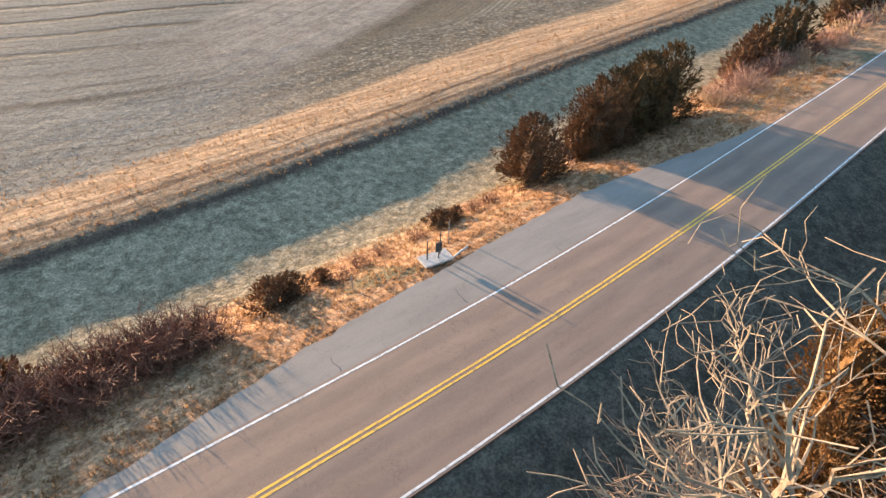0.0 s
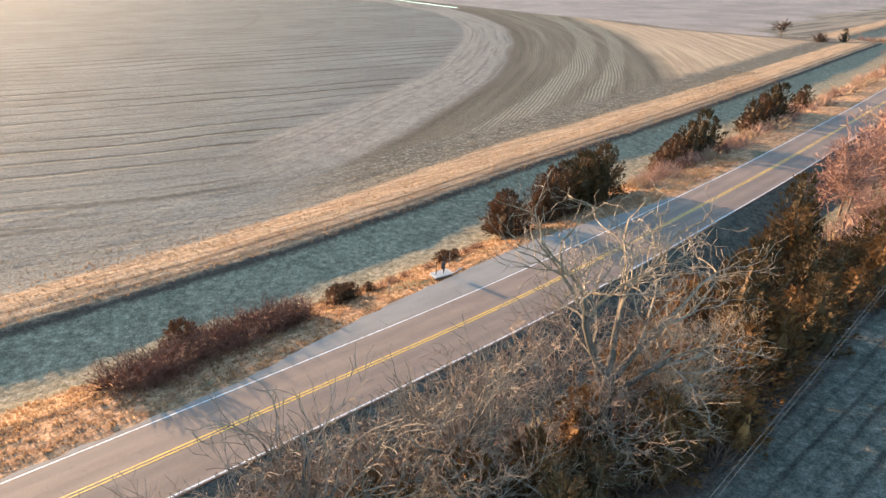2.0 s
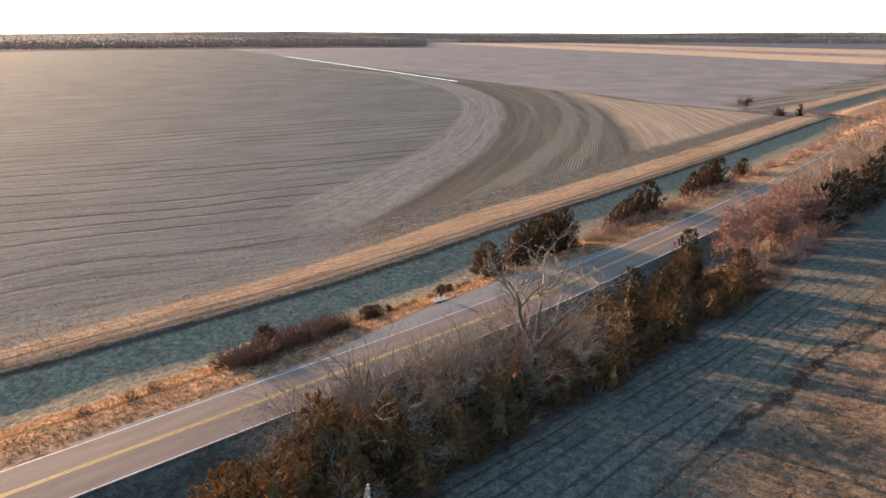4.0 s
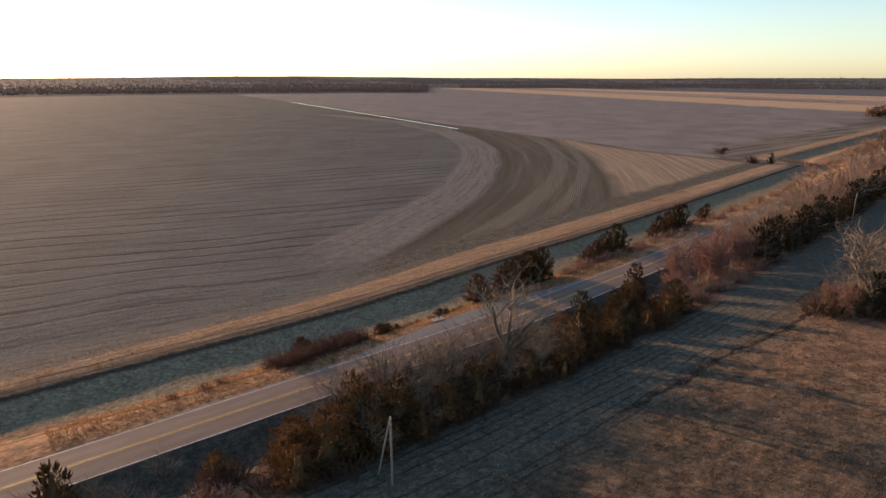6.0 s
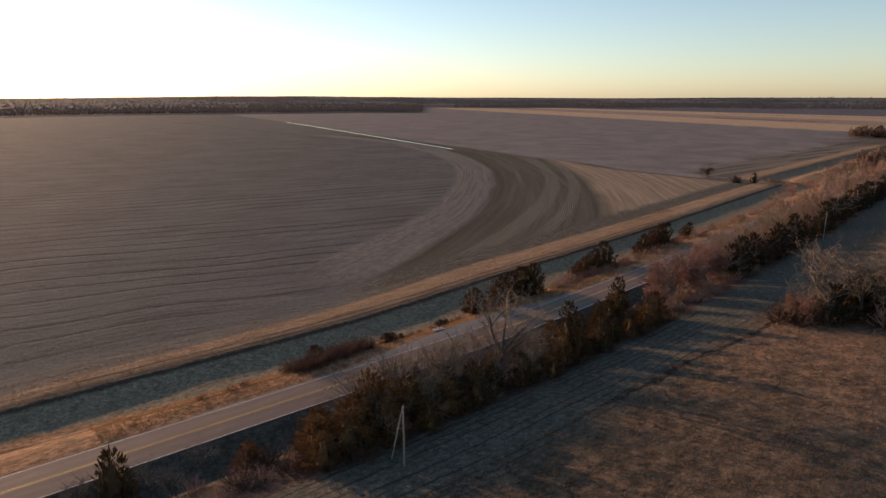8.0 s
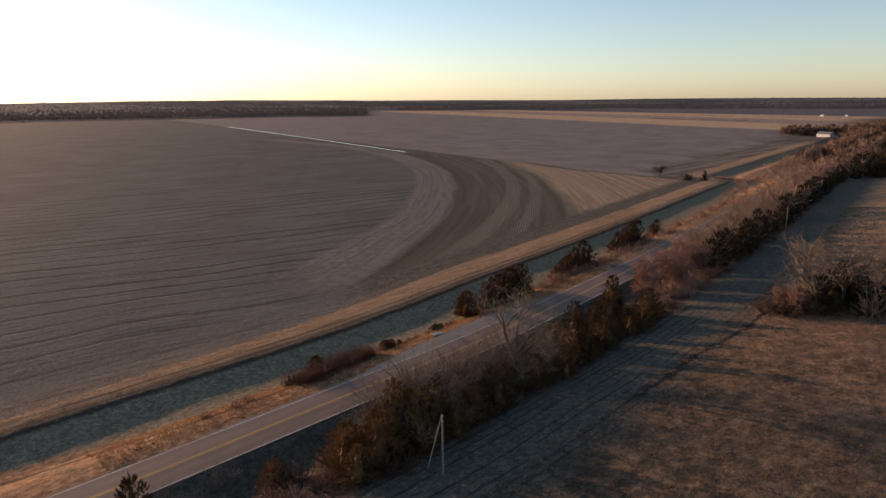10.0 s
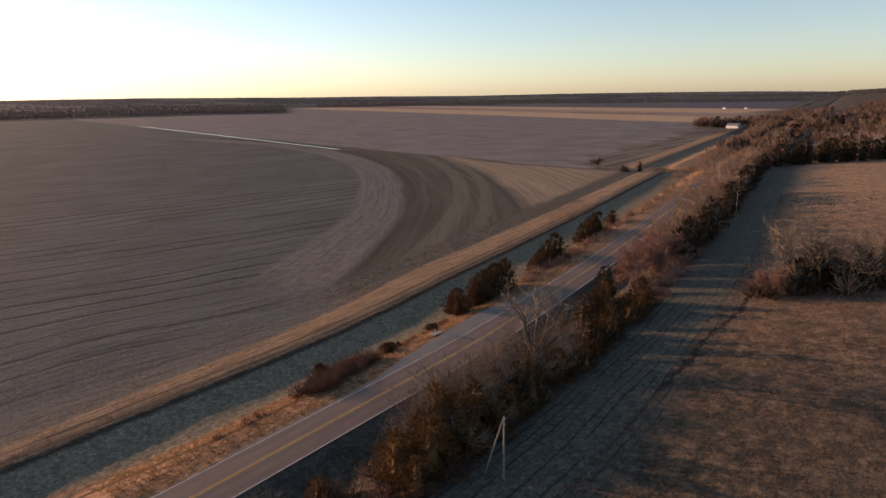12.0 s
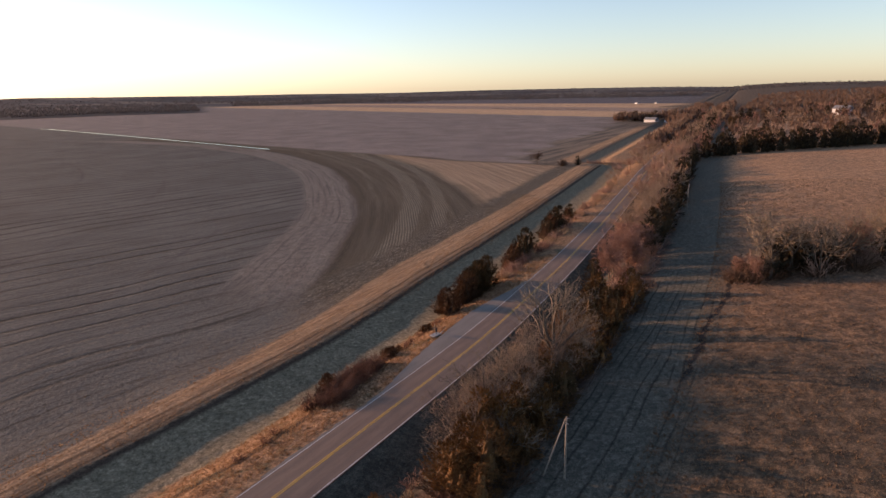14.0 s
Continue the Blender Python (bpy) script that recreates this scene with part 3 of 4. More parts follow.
# ---- trees and brush ----
class Mesh:
    """Vertices and faces, gathered before one mesh is made of them."""

    def __init__(self):
        self.v, self.f = [], []

    def tube(self, pts, radii, sides=5):
        """A tapered limb through the points."""
        base = len(self.v)
        up = Vector((0.31, 0.17, 0.93))
        for k, p in enumerate(pts):
            d = (pts[min(k + 1, len(pts) - 1)] - pts[max(k - 1, 0)])
            a = d.cross(up)
            a = a.normalized() if a.length > 1e-6 else Vector((1, 0, 0))
            b = d.cross(a).normalized()
            for s in range(sides):
                w = 2 * math.pi * s / sides
                self.v.append(tuple(p + radii[k] * (math.cos(w) * a + math.sin(w) * b)))
        for k in range(len(pts) - 1):
            for s in range(sides):
                i, j = base + k * sides + s, base + k * sides + (s + 1) % sides
                self.f.append((i, j, j + sides, i + sides))
        top = base + (len(pts) - 1) * sides
        if sides > 3:
            self.f.append(tuple(range(top, top + sides)))

    def spray(self, p, d, length, width, rng, blades=2):
        """A small fan of leaf scale along d: two bent blades, crossed."""
        a = d.cross(Vector((rng.uniform(-1, 1), rng.uniform(-1, 1), rng.uniform(-1, 1))))
        if a.length < 1e-4:
            a = Vector((1, 0, 0))
        a.normalize()
        for side in (a, d.cross(a).normalized())[:blades]:
            i = len(self.v)
            m = p + d * length * 0.5
            self.v += [tuple(p), tuple(m + side * width), tuple(p + d * length), tuple(m - side * width)]
            self.f.append((i, i + 1, i + 2, i + 3))

    def box(self, x0, y0, z0, x1, y1, z1):
        i = len(self.v)
        self.v += [(x, y, z) for z in (z0, z1) for x, y in ((x0, y0), (x1, y0), (x1, y1), (x0, y1))]
        self.f += [tuple(i + k for k in q) for q in ((3, 2, 1, 0), (4, 5, 6, 7), (0, 1, 5, 4), (1, 2, 6, 5), (2, 3, 7, 6), (3, 0, 4, 7))]


def rand_dir(rng):
    while True:
        v = Vector((rng.uniform(-1, 1), rng.uniform(-1, 1), rng.uniform(-1, 1)))
        if 0.05 < v.length < 1:
            return v.normalized()


def cedar(label, seed, height, radius, material, thickness=1.0, skirt=0.04, leaf=1.0):
    """An eastern red cedar: a short trunk under a dense cone of feathery, upswept boughs."""
    rng = random.Random(seed)
    thing = new("cedar_tree")
    tagged(thing, label, "tree", "cedars along the road")
    trunk = Mesh()
    lean = Vector((rng.uniform(-0.04, 0.04), rng.uniform(-0.04, 0.04), 1)).normalized()
    r0 = 0.022 * height + 0.03
    trunk.tube([lean * height * t + Vector((0, 0, -0.25 if t == 0 else 0)) for t in (0, 0.3, 0.65, 0.93)], [r0, r0 * 0.75, r0 * 0.4, r0 * 0.1], 7)
    tops = [(0.0, 0.0, 1.0, 1.0)]
    for k in range(rng.choice((1, 2, 2, 3))):
        w = rng.uniform(0, 6.28)
        tops.append((math.cos(w) * radius * 0.5, math.sin(w) * radius * 0.5, rng.uniform(0.6, 0.86), 0.72))

    def outline(t, cap):
        return max(0.0, 1 - t / cap) ** 0.8 * (0.8 + 0.2 * min(1.0, t / (0.2 * cap)))

    crown = Mesh()
    for ox, oy, cap, wide in tops:       # the dense inside of the crown
        base, rings, sides = len(crown.v), 7, 9
        for k in range(rings):
            t = cap * (skirt + (0.8 - skirt) * k / (rings - 1))
            for q in range(sides):
                w = 6.283 * q / sides + 0.3 * k
                rr = radius * wide * outline(t, cap) * rng.uniform(0.28, 0.52)
                crown.v.append((ox + rr * math.cos(w), oy + rr * math.sin(w), t * height + rng.uniform(-0.02, 0.02) * height))
        for k in range(rings - 1):
            for q in range(sides):
                a, b = base + k * sides + q, base + k * sides + (q + 1) % sides
                crown.f.append((a, b, b + sides, a + sides))
    boughs = int((50 * thickness + height * 9) / leaf)
    size = (0.62 + height / 18) * leaf
    for k in range(boughs):
        ox, oy, cap, wide = tops[0] if rng.random() < 0.58 else rng.choice(tops)
        t = cap * (skirt + (0.97 - skirt) * ((k + rng.random()) / boughs) ** 1.3)
        w = k * 2.39996 + rng.uniform(-0.5, 0.5)
        reach = radius * wide * outline(t, cap) * rng.choice((0.8, 0.95, 1.0, 1.05, 1.22)) * rng.uniform(0.9, 1.1) + 0.14
        out = Vector((math.cos(w), math.sin(w), 0))
        base = Vector((ox, oy, t * height))
        lift = rng.uniform(0.12, 0.4) + 0.7 * t / cap
        steps = max(3, int(reach * 3.4 / leaf))
        for j in range(steps):
            q = 0.35 + 0.65 * (j + rng.random()) / steps
            p = base + out * reach * q + Vector((0, 0, reach * lift * q * q))
            along = (out + Vector((0, 0, 2 * lift * q))).normalized()
            for b in range(2 + int(2.2 * thickness * q)):
                d = (along + Vector((0, 0, 0.22)) + rand_dir(rng) * 0.7).normalized()
                long = rng.uniform(0.26, 0.52) * size
                crown.spray(p + rand_dir(rng) * (0.10 * reach + 0.08), d, long, long * rng.uniform(0.10, 0.17), rng, 1 if leaf > 2 or q < 0.7 else 2)
        tip = base + out * reach * 0.94 + Vector((0, 0, reach * lift * 0.9))
        for b in range(3):
            crown.spray(tip, ((out + Vector((0, 0, 2 * lift))).normalized() + rand_dir(rng) * 0.22).normalized(), rng.uniform(0.45, 0.7) * size, 0.07 * size, rng, 1 if leaf > 2 else 2)
    for ox, oy, cap, wide in tops:
        for k in range(16):
            p = Vector((ox, oy, height * (cap - 0.08 * rng.random() - 0.01)))
            crown.spray(p, (Vector((0, 0, 1)) + rand_dir(rng) * 0.3).normalized(), rng.uniform(0.4, 0.65) * size, 0.06 * size, rng)
    part("trunk", trunk.v, trunk.f, BARK_BROWN, thing, smooth=True)
    part("crown", crown.v, crown.f, material, thing)
    return thing


def grow(trunk, limbs, twigs, p, d, length, r, level, rng, cfg):
    """One limb with its side limbs, down to the last twigs. Main limbs become meshes of their own."""
    n = 5 if level < 2 else 3
    if level >= cfg["levels"]:
        n = cfg["ends"]
    pts, radii = [p], [r]
    for k in range(n):
        bend = rand_dir(rng) * cfg["crook"] * (0.3 + 0.35 * level)
        d = (d + bend + Vector((0, 0, cfg["up"] * (0.3 if level else 0.1)))).normalized()
        p = p + d * length / n
        pts.append(p)
        radii.append(max(cfg["thin"], r * (1 - (cfg["taper"] if level else 0.4) * (k + 1) / n)))
    last = level >= cfg["levels"]
    if level == 1 and cfg["limbs"]:
        limbs.append(Mesh())
    (trunk if level == 0 else limbs[-1] if level == 1 and cfg["limbs"] else twigs).tube(pts, radii, 7 if level == 0 else 5 if level == 1 else 3)
    if last:
        return
    kids = cfg["kids"][level]
    for k in range(kids):
        t = rng.uniform(cfg["from"][level], 1.0) if k < kids - 1 else 1.0
        i = min(n - 1, int(t * n))
        q = pts[i].lerp(pts[i + 1], t * n - i)
        a = (pts[i + 1] - pts[i]).normalized()
        side = a.cross(rand_dir(rng)).normalized()
        w = rng.uniform(*cfg["angle"]) * (0.5 if k == kids - 1 else 1.0)
        nd = (a * math.cos(w) + side * math.sin(w)).normalized()
        grow(trunk, limbs, twigs, q, nd, length * rng.uniform(*cfg["short"]) * (cfg["reach"] if level == 0 else 1.0), max(cfg["thin"], radii[i] * rng.uniform(*cfg["fork"])), level + 1, rng, cfg)


def bare_tree(name, label, seed, height, trunk_r, bark_mat, twig_mat, stems=1, levels=4, kids=(5, 4, 4, 4), crook=0.22, up=0.25, thin=0.012,
              angle=(0.45, 1.05), short=(0.5, 0.75), trunk_share=0.36, taper=0.62, fork=(0.5, 0.72), ends=2, first=0.4, reach=1.0, group="bare trees along the road"):
    """A leafless tree: trunk or stems, crooked limbs, a haze of twigs."""
    rng = random.Random(seed)
    thing = new(name)
    tagged(thing, label, "tree", group)
    twigs, limbs, trunks = Mesh(), [], []
    cfg = {"levels": levels, "kids": kids, "crook": crook, "up": up, "thin": thin, "angle": angle, "short": short, "from": (first, 0.25, 0.2, 0.15, 0.1), "reach": reach, "limbs": levels > 3, "taper": taper, "fork": fork, "ends": ends}
    for s in range(stems):
        w = rng.uniform(0, 6.28) if stems > 1 else 0.0
        d = Vector((0, 0, 1)) if stems == 1 else Vector((0.45 * math.cos(w), 0.45 * math.sin(w), 1)).normalized()
        trunks.append(Mesh())
        grow(trunks[-1], limbs, twigs, Vector((0.15 * s, 0.1 * (s % 2), -0.25)), d, height * trunk_share * (rng.uniform(0.85, 1.15) if stems > 1 else 1.0), trunk_r * (1 if stems == 1 else 0.7), 0, rng, cfg)
    k = height / max(p[2] for p in twigs.v)
    for m in (*trunks, *limbs, twigs):
        m.v = [(px * k, py * k, pz * k) for px, py, pz in m.v]
    for m in trunks:
        part("trunk", m.v, m.f, bark_mat, thing, smooth=True)
    for m in limbs:
        part("limb", m.v, m.f, bark_mat, thing, smooth=True)
    part("crown", twigs.v, twigs.f, twig_mat, thing)
    return thing


def brush(name, label, seed, height, radius, material, stems=70, thick=1.0, twigs=6, group="brush along the ditch"):
    """A leafless thicket: many thin forked stems from one root, rounded over the top."""
    rng = random.Random(seed)
    m = Mesh()
    for k in range(stems):
        w, q = rng.uniform(0, 6.28), rng.random() ** 0.6
        base = Vector((math.cos(w) * radius * 0.5 * q, math.sin(w) * radius * 0.5 * q, -0.15))
        d = Vector((math.cos(w) * q * 1.0, math.sin(w) * q * 1.0, 1)) + rand_dir(rng) * 0.35
        d.normalize()
        length = height * rng.uniform(0.62, 1.06) * (1 - 0.42 * q * q)
        p, pts = base, [base]
        for j in range(2):
            d = (d + rand_dir(rng) * 0.3).normalized()
            p = p + d * length / 2
            pts.append(p)
        m.tube(pts, [0.024 * thick, 0.017 * thick, 0.008 * thick], 3)
        for j in range(twigs):
            i = rng.choice((0, 1, 1, 1))
            s = pts[i].lerp(pts[i + 1], rng.random())
            e = ((pts[i + 1] - pts[i]).normalized() + rand_dir(rng) * 0.95).normalized()
            l = length * rng.uniform(0.16, 0.38)
            m.tube([s, s + e * l], [0.013 * thick, 0.007 * thick], 3)
    ob = mesh_object(name, m.v, m.f, material)
    return tagged(ob, label, "bush", group)


def stand(thing, x, n, size=1.0, turn=0.0, sink=0.0):
    """The pose of a thing n metres beside the road's middle at x, on the ground."""
    p = at_side(x, n)
    return pose(p.x, p.y, p.z - sink, 0, 0, turn) @ Matrix.Diagonal((size, size, size, 1))


def place(thing, x, n, size=1.0, turn=0.0):
    thing.matrix_basis = stand(thing, x, n, size, turn)
    return thing


def again(thing, x, n, size=1.0, turn=0.0, wide=1.0, label=""):
    """A copy of a tree or bush, in another size and turned."""
    c = copy_thing(thing, Matrix())
    p = at_side(x, n)
    c.matrix_basis = pose(p.x, p.y, p.z, 0, 0, turn) @ Matrix.Diagonal((size * wide, size * wide, size, 1))
    if label:
        c["label"] = label
    return c


pick = random.Random(5)

# cedars on the ditch side of the road
c_round = place(cedar("rusty brown cedar, round and low, beside the pull-off", 1, 5.3, 2.9, CEDAR_RUSTY, 2.3, 0.02, 0.8), 30.6, 13.4)
c_a = place(cedar("tall dark olive cedar in a close row", 2, 7.2, 3.1, CEDAR_OLIVE, 1.9, 0.02, 0.85), 44.0, 12.6)
c_b = place(cedar("dark olive brown cedar in a close row", 3, 6.5, 3.1, CEDAR_RUSTY, 1.9, 0.02, 0.85), 38.6, 12.9)
again(c_a, 48.2, 12.2, 1.0, 130, 0.95)
again(c_a, 41.4, 13.4, 0.92, 80)
again(c_b, 37.2, 13.1, 0.74, 200, 0.9)
again(c_a, 46.3, 13.4, 0.95, 250)
c_a = place(cedar("dark olive cedar on the ditch bank", 4, 7.2, 3.1, CEDAR_OLIVE, 1.1, 0.02, 1.4), 75, 14.0, 0.84, 160)
c_b = place(cedar("rusty brown cedar on the ditch bank", 5, 6.5, 3.1, CEDAR_RUSTY, 1.1, 0.02, 1.4), 71.5, 14.4, 0.72, 90)
for x, n, s, w, src in ((66, 14.2, 0.5, 20, c_b), (68.5, 14.3, 0.62, 65, c_b), (78.5, 13.4, 1.0, 210, c_a),
                        (97, 13.4, 0.62, 260, c_b), (101, 14.0, 0.8, 310, c_a), (105, 14.0, 0.95, 10, c_b), (109, 13.6, 1.0, 150, c_a), (113, 13.5, 1.0, 70, c_a), (126, 13.6, 0.6, 50, c_b), (131, 14.0, 0.66, 20, c_a)):
    again(src, x, n, s, w, 1.0)
small_cedar = place(cedar("small olive brown cedar beside the ditch", 7, 2.9, 1.6, CEDAR_RUSTY, 1.7, 0.02, 0.8), -6.2, 13.3)
again(small_cedar, 7.2, 11.9, 0.6, 40, 1.5, "low olive juniper bush beside the ditch")
again(small_cedar, 8.7, 12.2, 0.5, 140, 1.4, "low olive juniper bush beside the ditch")
again(small_cedar, 20.6, 12.8, 0.42, 90, 1.6, "small juniper bush in dry grass")
again(small_cedar, 22.0, 12.8, 0.34, 190, 1.3, "small juniper bush in dry grass")
again(small_cedar, 10.6, 12.2, 0.32, 10, 1.2, "small juniper bush in dry grass")

# brush on the ditch side
b_red = place(brush("brush", "red-brown leafless brush on the roadside bank", 11, 2.0, 1.8, TWIG_RED, 68, 1.05, 7), 1.5, 10.6)
b_pink = place(brush("brush", "pinkish tan leafless brush on the roadside bank", 12, 2.2, 1.9, TWIG_PINK, 52, 1.35, 5), 33.6, 13.2)
b_tan = place(brush("brush", "tan leafless brush on the roadside bank", 13, 1.7, 1.5, TWIG_TAN, 48, 1.3, 4), 55.5, 11.8)
b_dark = place(brush("brush", "dark leafless undergrowth beneath the trees", 16, 2.2, 1.9, TWIG_DARK, 46, 1.8, 3), -3.0, -21.5)
b_far = place(brush("brush", "pinkish tan leafless brush along the road", 14, 2.4, 2.0, TWIG_PINK, 30, 2.7, 3), 84, 10)
b_dun = place(brush("brush", "dun leafless brush along the road", 15, 2.2, 1.9, TWIG_TAN, 30, 2.7, 3), 87, 11)
for k in range(22):                      # the long red thicket at the foot of the bank
    x = -11.5 + 0.68 * k + pick.uniform(-0.4, 0.4)
    again(b_red, x, pick.uniform(9.4, 12.6) - (0.6 if x < -8 else 0), pick.uniform(0.6, 1.0) * (1.45 if x > -6 else 1.25), pick.uniform(0, 360), pick.uniform(1.0, 1.3))
for k in range(18):
    again(b_dark, -11 + 0.8 * k + pick.uniform(-0.4, 0.4), pick.uniform(10.0, 12.4), pick.uniform(0.75, 1.05), pick.uniform(0, 360), 1.1, "dark red-brown leafless brush on the roadside bank")
for x, n, s in ((-5.5, 11.4, 1.0), (-3.6, 10.4, 0.95), (-2.2, 12.0, 1.05), (-0.4, 11.6, 1.1), (1.4, 11.8, 1.05), (2.6, 11.2, 0.85), (-10.0, 11.0, 0.7), (-8.4, 11.6, 0.9)):
    again(b_dark, x, n, s * 0.9, x * 53, 1.05, "dark red-brown leafless brush on the roadside bank")
for x, n, s in ((-26, 9.8, 0.45), (-22, 9.6, 0.5), (-19.5, 10.4, 0.5), (11.5, 11.4, 0.4), (13.2, 12.0, 0.42), (15.2, 12.4, 0.38), (18.2, 12.4, 0.4), (23.8, 12.6, 0.4), (25.6, 12.8, 0.45)):
    again(b_red, x, n, s, x * 41, 1.3, "low red-brown brush in dry grass")
for k in range(26):
    x = 53 + 1.3 * k + pick.uniform(-0.6, 0.6)
    again(pick.choice((b_pink, b_pink, b_red, b_tan)), x, pick.uniform(8.8, 12.4), pick.uniform(0.7, 1.15), pick.uniform(0, 360), 1.2)
for k in range(50):
    x = 84 + 2.7 * k + pick.uniform(-1, 1)
    again(pick.choice((b_far, b_dun, b_far)), x, pick.uniform(8.4, 13.5), pick.uniform(0.7, 1.25), pick.uniform(0, 360), 1.25)

# the tree belt between road and pasture: cedars
r_a = place(cedar("rust-brown cedar in the roadside tree belt", 21, 8.0, 3.0, CEDAR_RUST, 1.1), -14.0, -16.5)
r_b = place(cedar("tall rust and olive cedar in the roadside tree belt", 22, 9.0, 2.5, CEDAR_OLIVE, 1.1), 22.0, -17.5)
r_c = place(cedar("dense rust-brown cedar in the roadside tree belt", 23, 6.6, 2.7, CEDAR_RUST, 1.1), -10.0, -19.0)


def belt_height(x):
    """How high the cedars stand along the belt."""
    return glide([(-26, 3.6), (-20, 5.8), (-12, 6.2), (-4, 6.4), (0, 5.2), (5, 4.4), (12, 4.6), (18, 4.9), (26, 5.3), (34, 5.8), (40, 6.4), (44, 7.0), (50, 3.6)], x)


for k in range(46):
    x = -23 + 1.5 * k + pick.uniform(-0.6, 0.6)
    n = (-20.3, -17.6, -14.6)[k % 3] + pick.uniform(-1.2, 1.0)
    if -3 < x < 15:                      # open towards the road round the great elm
        n = min(n, -15.6 + pick.uniform(-1.0, 0.4))
    src, tall = pick.choice(((r_a, 8.0), (r_c, 6.6), (r_b, 9.0), (r_c, 6.6)) if x < 17 else ((r_b, 9.0), (r_c, 6.6), (r_b, 9.0), (r_a, 8.0)))
    s = belt_height(x) * pick.choice((0.55, 0.7, 0.85, 0.95, 1.12)) / tall
    again(src, x, n, s * 0.94, pick.uniform(0, 360), pick.uniform(1.1, 1.4) * (1.2 if s < 0.6 else 1.0))
for x, n, s, w in ((14.6, -13.2, 0.62, 20), (17.5, -13.4, 0.7, 140), (20.5, -12.4, 0.62, 250), (24.0, -12.2, 0.72, 60), (27.2, -11.8, 0.66, 310), (11.5, -15.0, 0.55, 200)):
    again(r_c if w % 3 else r_a, x, n, s, w, 1.05)
again(r_b, 43.4, -12.9, 1.0, 30)
again(r_a, 39.5, -14.2, 0.8, 30)
again(r_b, 36.0, -13.6, 0.66, 130, 1.2)
again(r_b, 30.5, -13.4, 0.58, 230, 1.2)
for k in range(16):
    again(b_tan if k % 3 else b_red, -5 + 1.5 * k, pick.uniform(-21, -15.5), pick.uniform(0.9, 1.3), pick.uniform(0, 360))

# the tree belt: leafless trees
elm = place(bare_tree("bare_elm", "tall leafless elm with pale crooked limbs in the tree belt", 153, 13.9, 0.37, BARK_ELM, ELM_TWIG, 1, 5, (5, 4, 4, 4, 3), 0.36, 0.34, 0.011,
                      (0.40, 0.95), (0.50, 0.78), 0.30, 0.40, (0.50, 0.72), 2, 0.66, 1.45), 7.8, -16.8, 1.0, -40)
elm.matrix_basis = elm.matrix_basis @ Matrix.Diagonal((1.34, 1.34, 1.17, 1))
e_b = place(bare_tree("bare_elm", "leafless pale-limbed elm in the tree belt", 32, 10.0, 0.2, BARK_ELM, ELM_TWIG, 2, 4, (4, 4, 4, 3), 0.30, 0.2, 0.011, (0.35, 0.85), (0.5, 0.78), 0.32, 0.42, (0.6, 0.82), 2), -4.2, -14.2)
e_c = place(bare_tree("bare_hackberry", "leafless tan hackberry with fine twigs in the tree belt", 33, 9.5, 0.09, TWIG_TAN, TWIG_TAN, 2, 4, (5, 4, 4, 4), 0.26, 0.24, 0.010, ends=1), 19.0, -17.4, 0.62)
e_d = place(bare_tree("bare_hackberry", "leafless pinkish twiggy tree by the road", 34, 11.0, 0.13, BARK_BROWN, TWIG_ROSE, 1, 4, (7, 6, 6, 5), 0.24, 0.16, 0.026, (0.5, 1.15), ends=1), 61.5, -12.4, 1.0, 0)
for x, n, s, w, wide in ((-7.6, -13.6, 1.14, 80, 1.0), (-10.6, -13.2, 0.92, 170, 1.1), (0.6, -15.4, 1.08, 20, 0.8), (-13.5, -14.0, 0.66, 300, 1.1), (-1.6, -13.6, 0.86, 240, 1.0), (11.5, -16.4, 0.72, 130, 1.0), (3.6, -15.4, 0.7, 330, 1.0)):
    again(e_b, x, n, s, w, wide)
e_f = place(bare_tree("bare_hackberry", "leafless grey-tan hackberry, a haze of fine twigs", 35, 9.0, 0.10, BARK_ELM, TWIG_HAZE, 2, 4, (6, 5, 4, 4), 0.34, 0.2, 0.008, (0.4, 0.95), (0.5, 0.76), 0.3, 0.5, (0.5, 0.7), 1), -12.0, -13.8)
for k in range(11):                      # the fine-twigged trees along the road side of the belt
    x = -15 + 2.9 * k + pick.uniform(-0.6, 0.6)
    again(e_f, x, pick.uniform(-15.4, -13.6) - (1.4 if x > 2 else 0), pick.uniform(0.9, 1.25) * (1.0 if x < 12 else 0.6), pick.uniform(0, 360), 0.95)
for k in range(10):                      # low twiggy growth along the road side of the belt
    x = -17 + 2.4 * k + pick.uniform(-0.7, 0.7)
    n = pick.uniform(-13.6, -11.6) if x < -3 else pick.uniform(-17.5, -15.6)
    again(pick.choice((e_b, e_c)), x, n, pick.uniform(0.38, 0.56), pick.uniform(0, 360), 1.35)
for k in range(9):
    again(pick.choice((e_b, e_c)), -14 + 3.4 * k + pick.uniform(-1, 1), pick.uniform(-19.5, -16.5), pick.uniform(0.46, 0.64), pick.uniform(0, 360), 1.25)
for x, n, s, w in ((66, -14.0, 0.8, 140), (57.0, -14.0, 0.72, 220), (71, -12.5, 0.95, 40), (67, -15.5, 0.8, 90), (77, -13.5, 0.9, 200), (74, -16.0, 0.8, 320), (53, -16.5, 0.5, 60), (82, -13.0, 0.9, 260), (80, -17.0, 0.75, 20)):
    again(e_d, x, n, s, w, 1.15)
for k in range(40):
    x = 47 + 1.25 * k + pick.uniform(-1, 1)
    again(pick.choice((b_pink, b_pink, b_tan, b_far)), x, pick.uniform(-20.5, -12.0), pick.uniform(0.7, 1.3), pick.uniform(0, 360), 1.2)
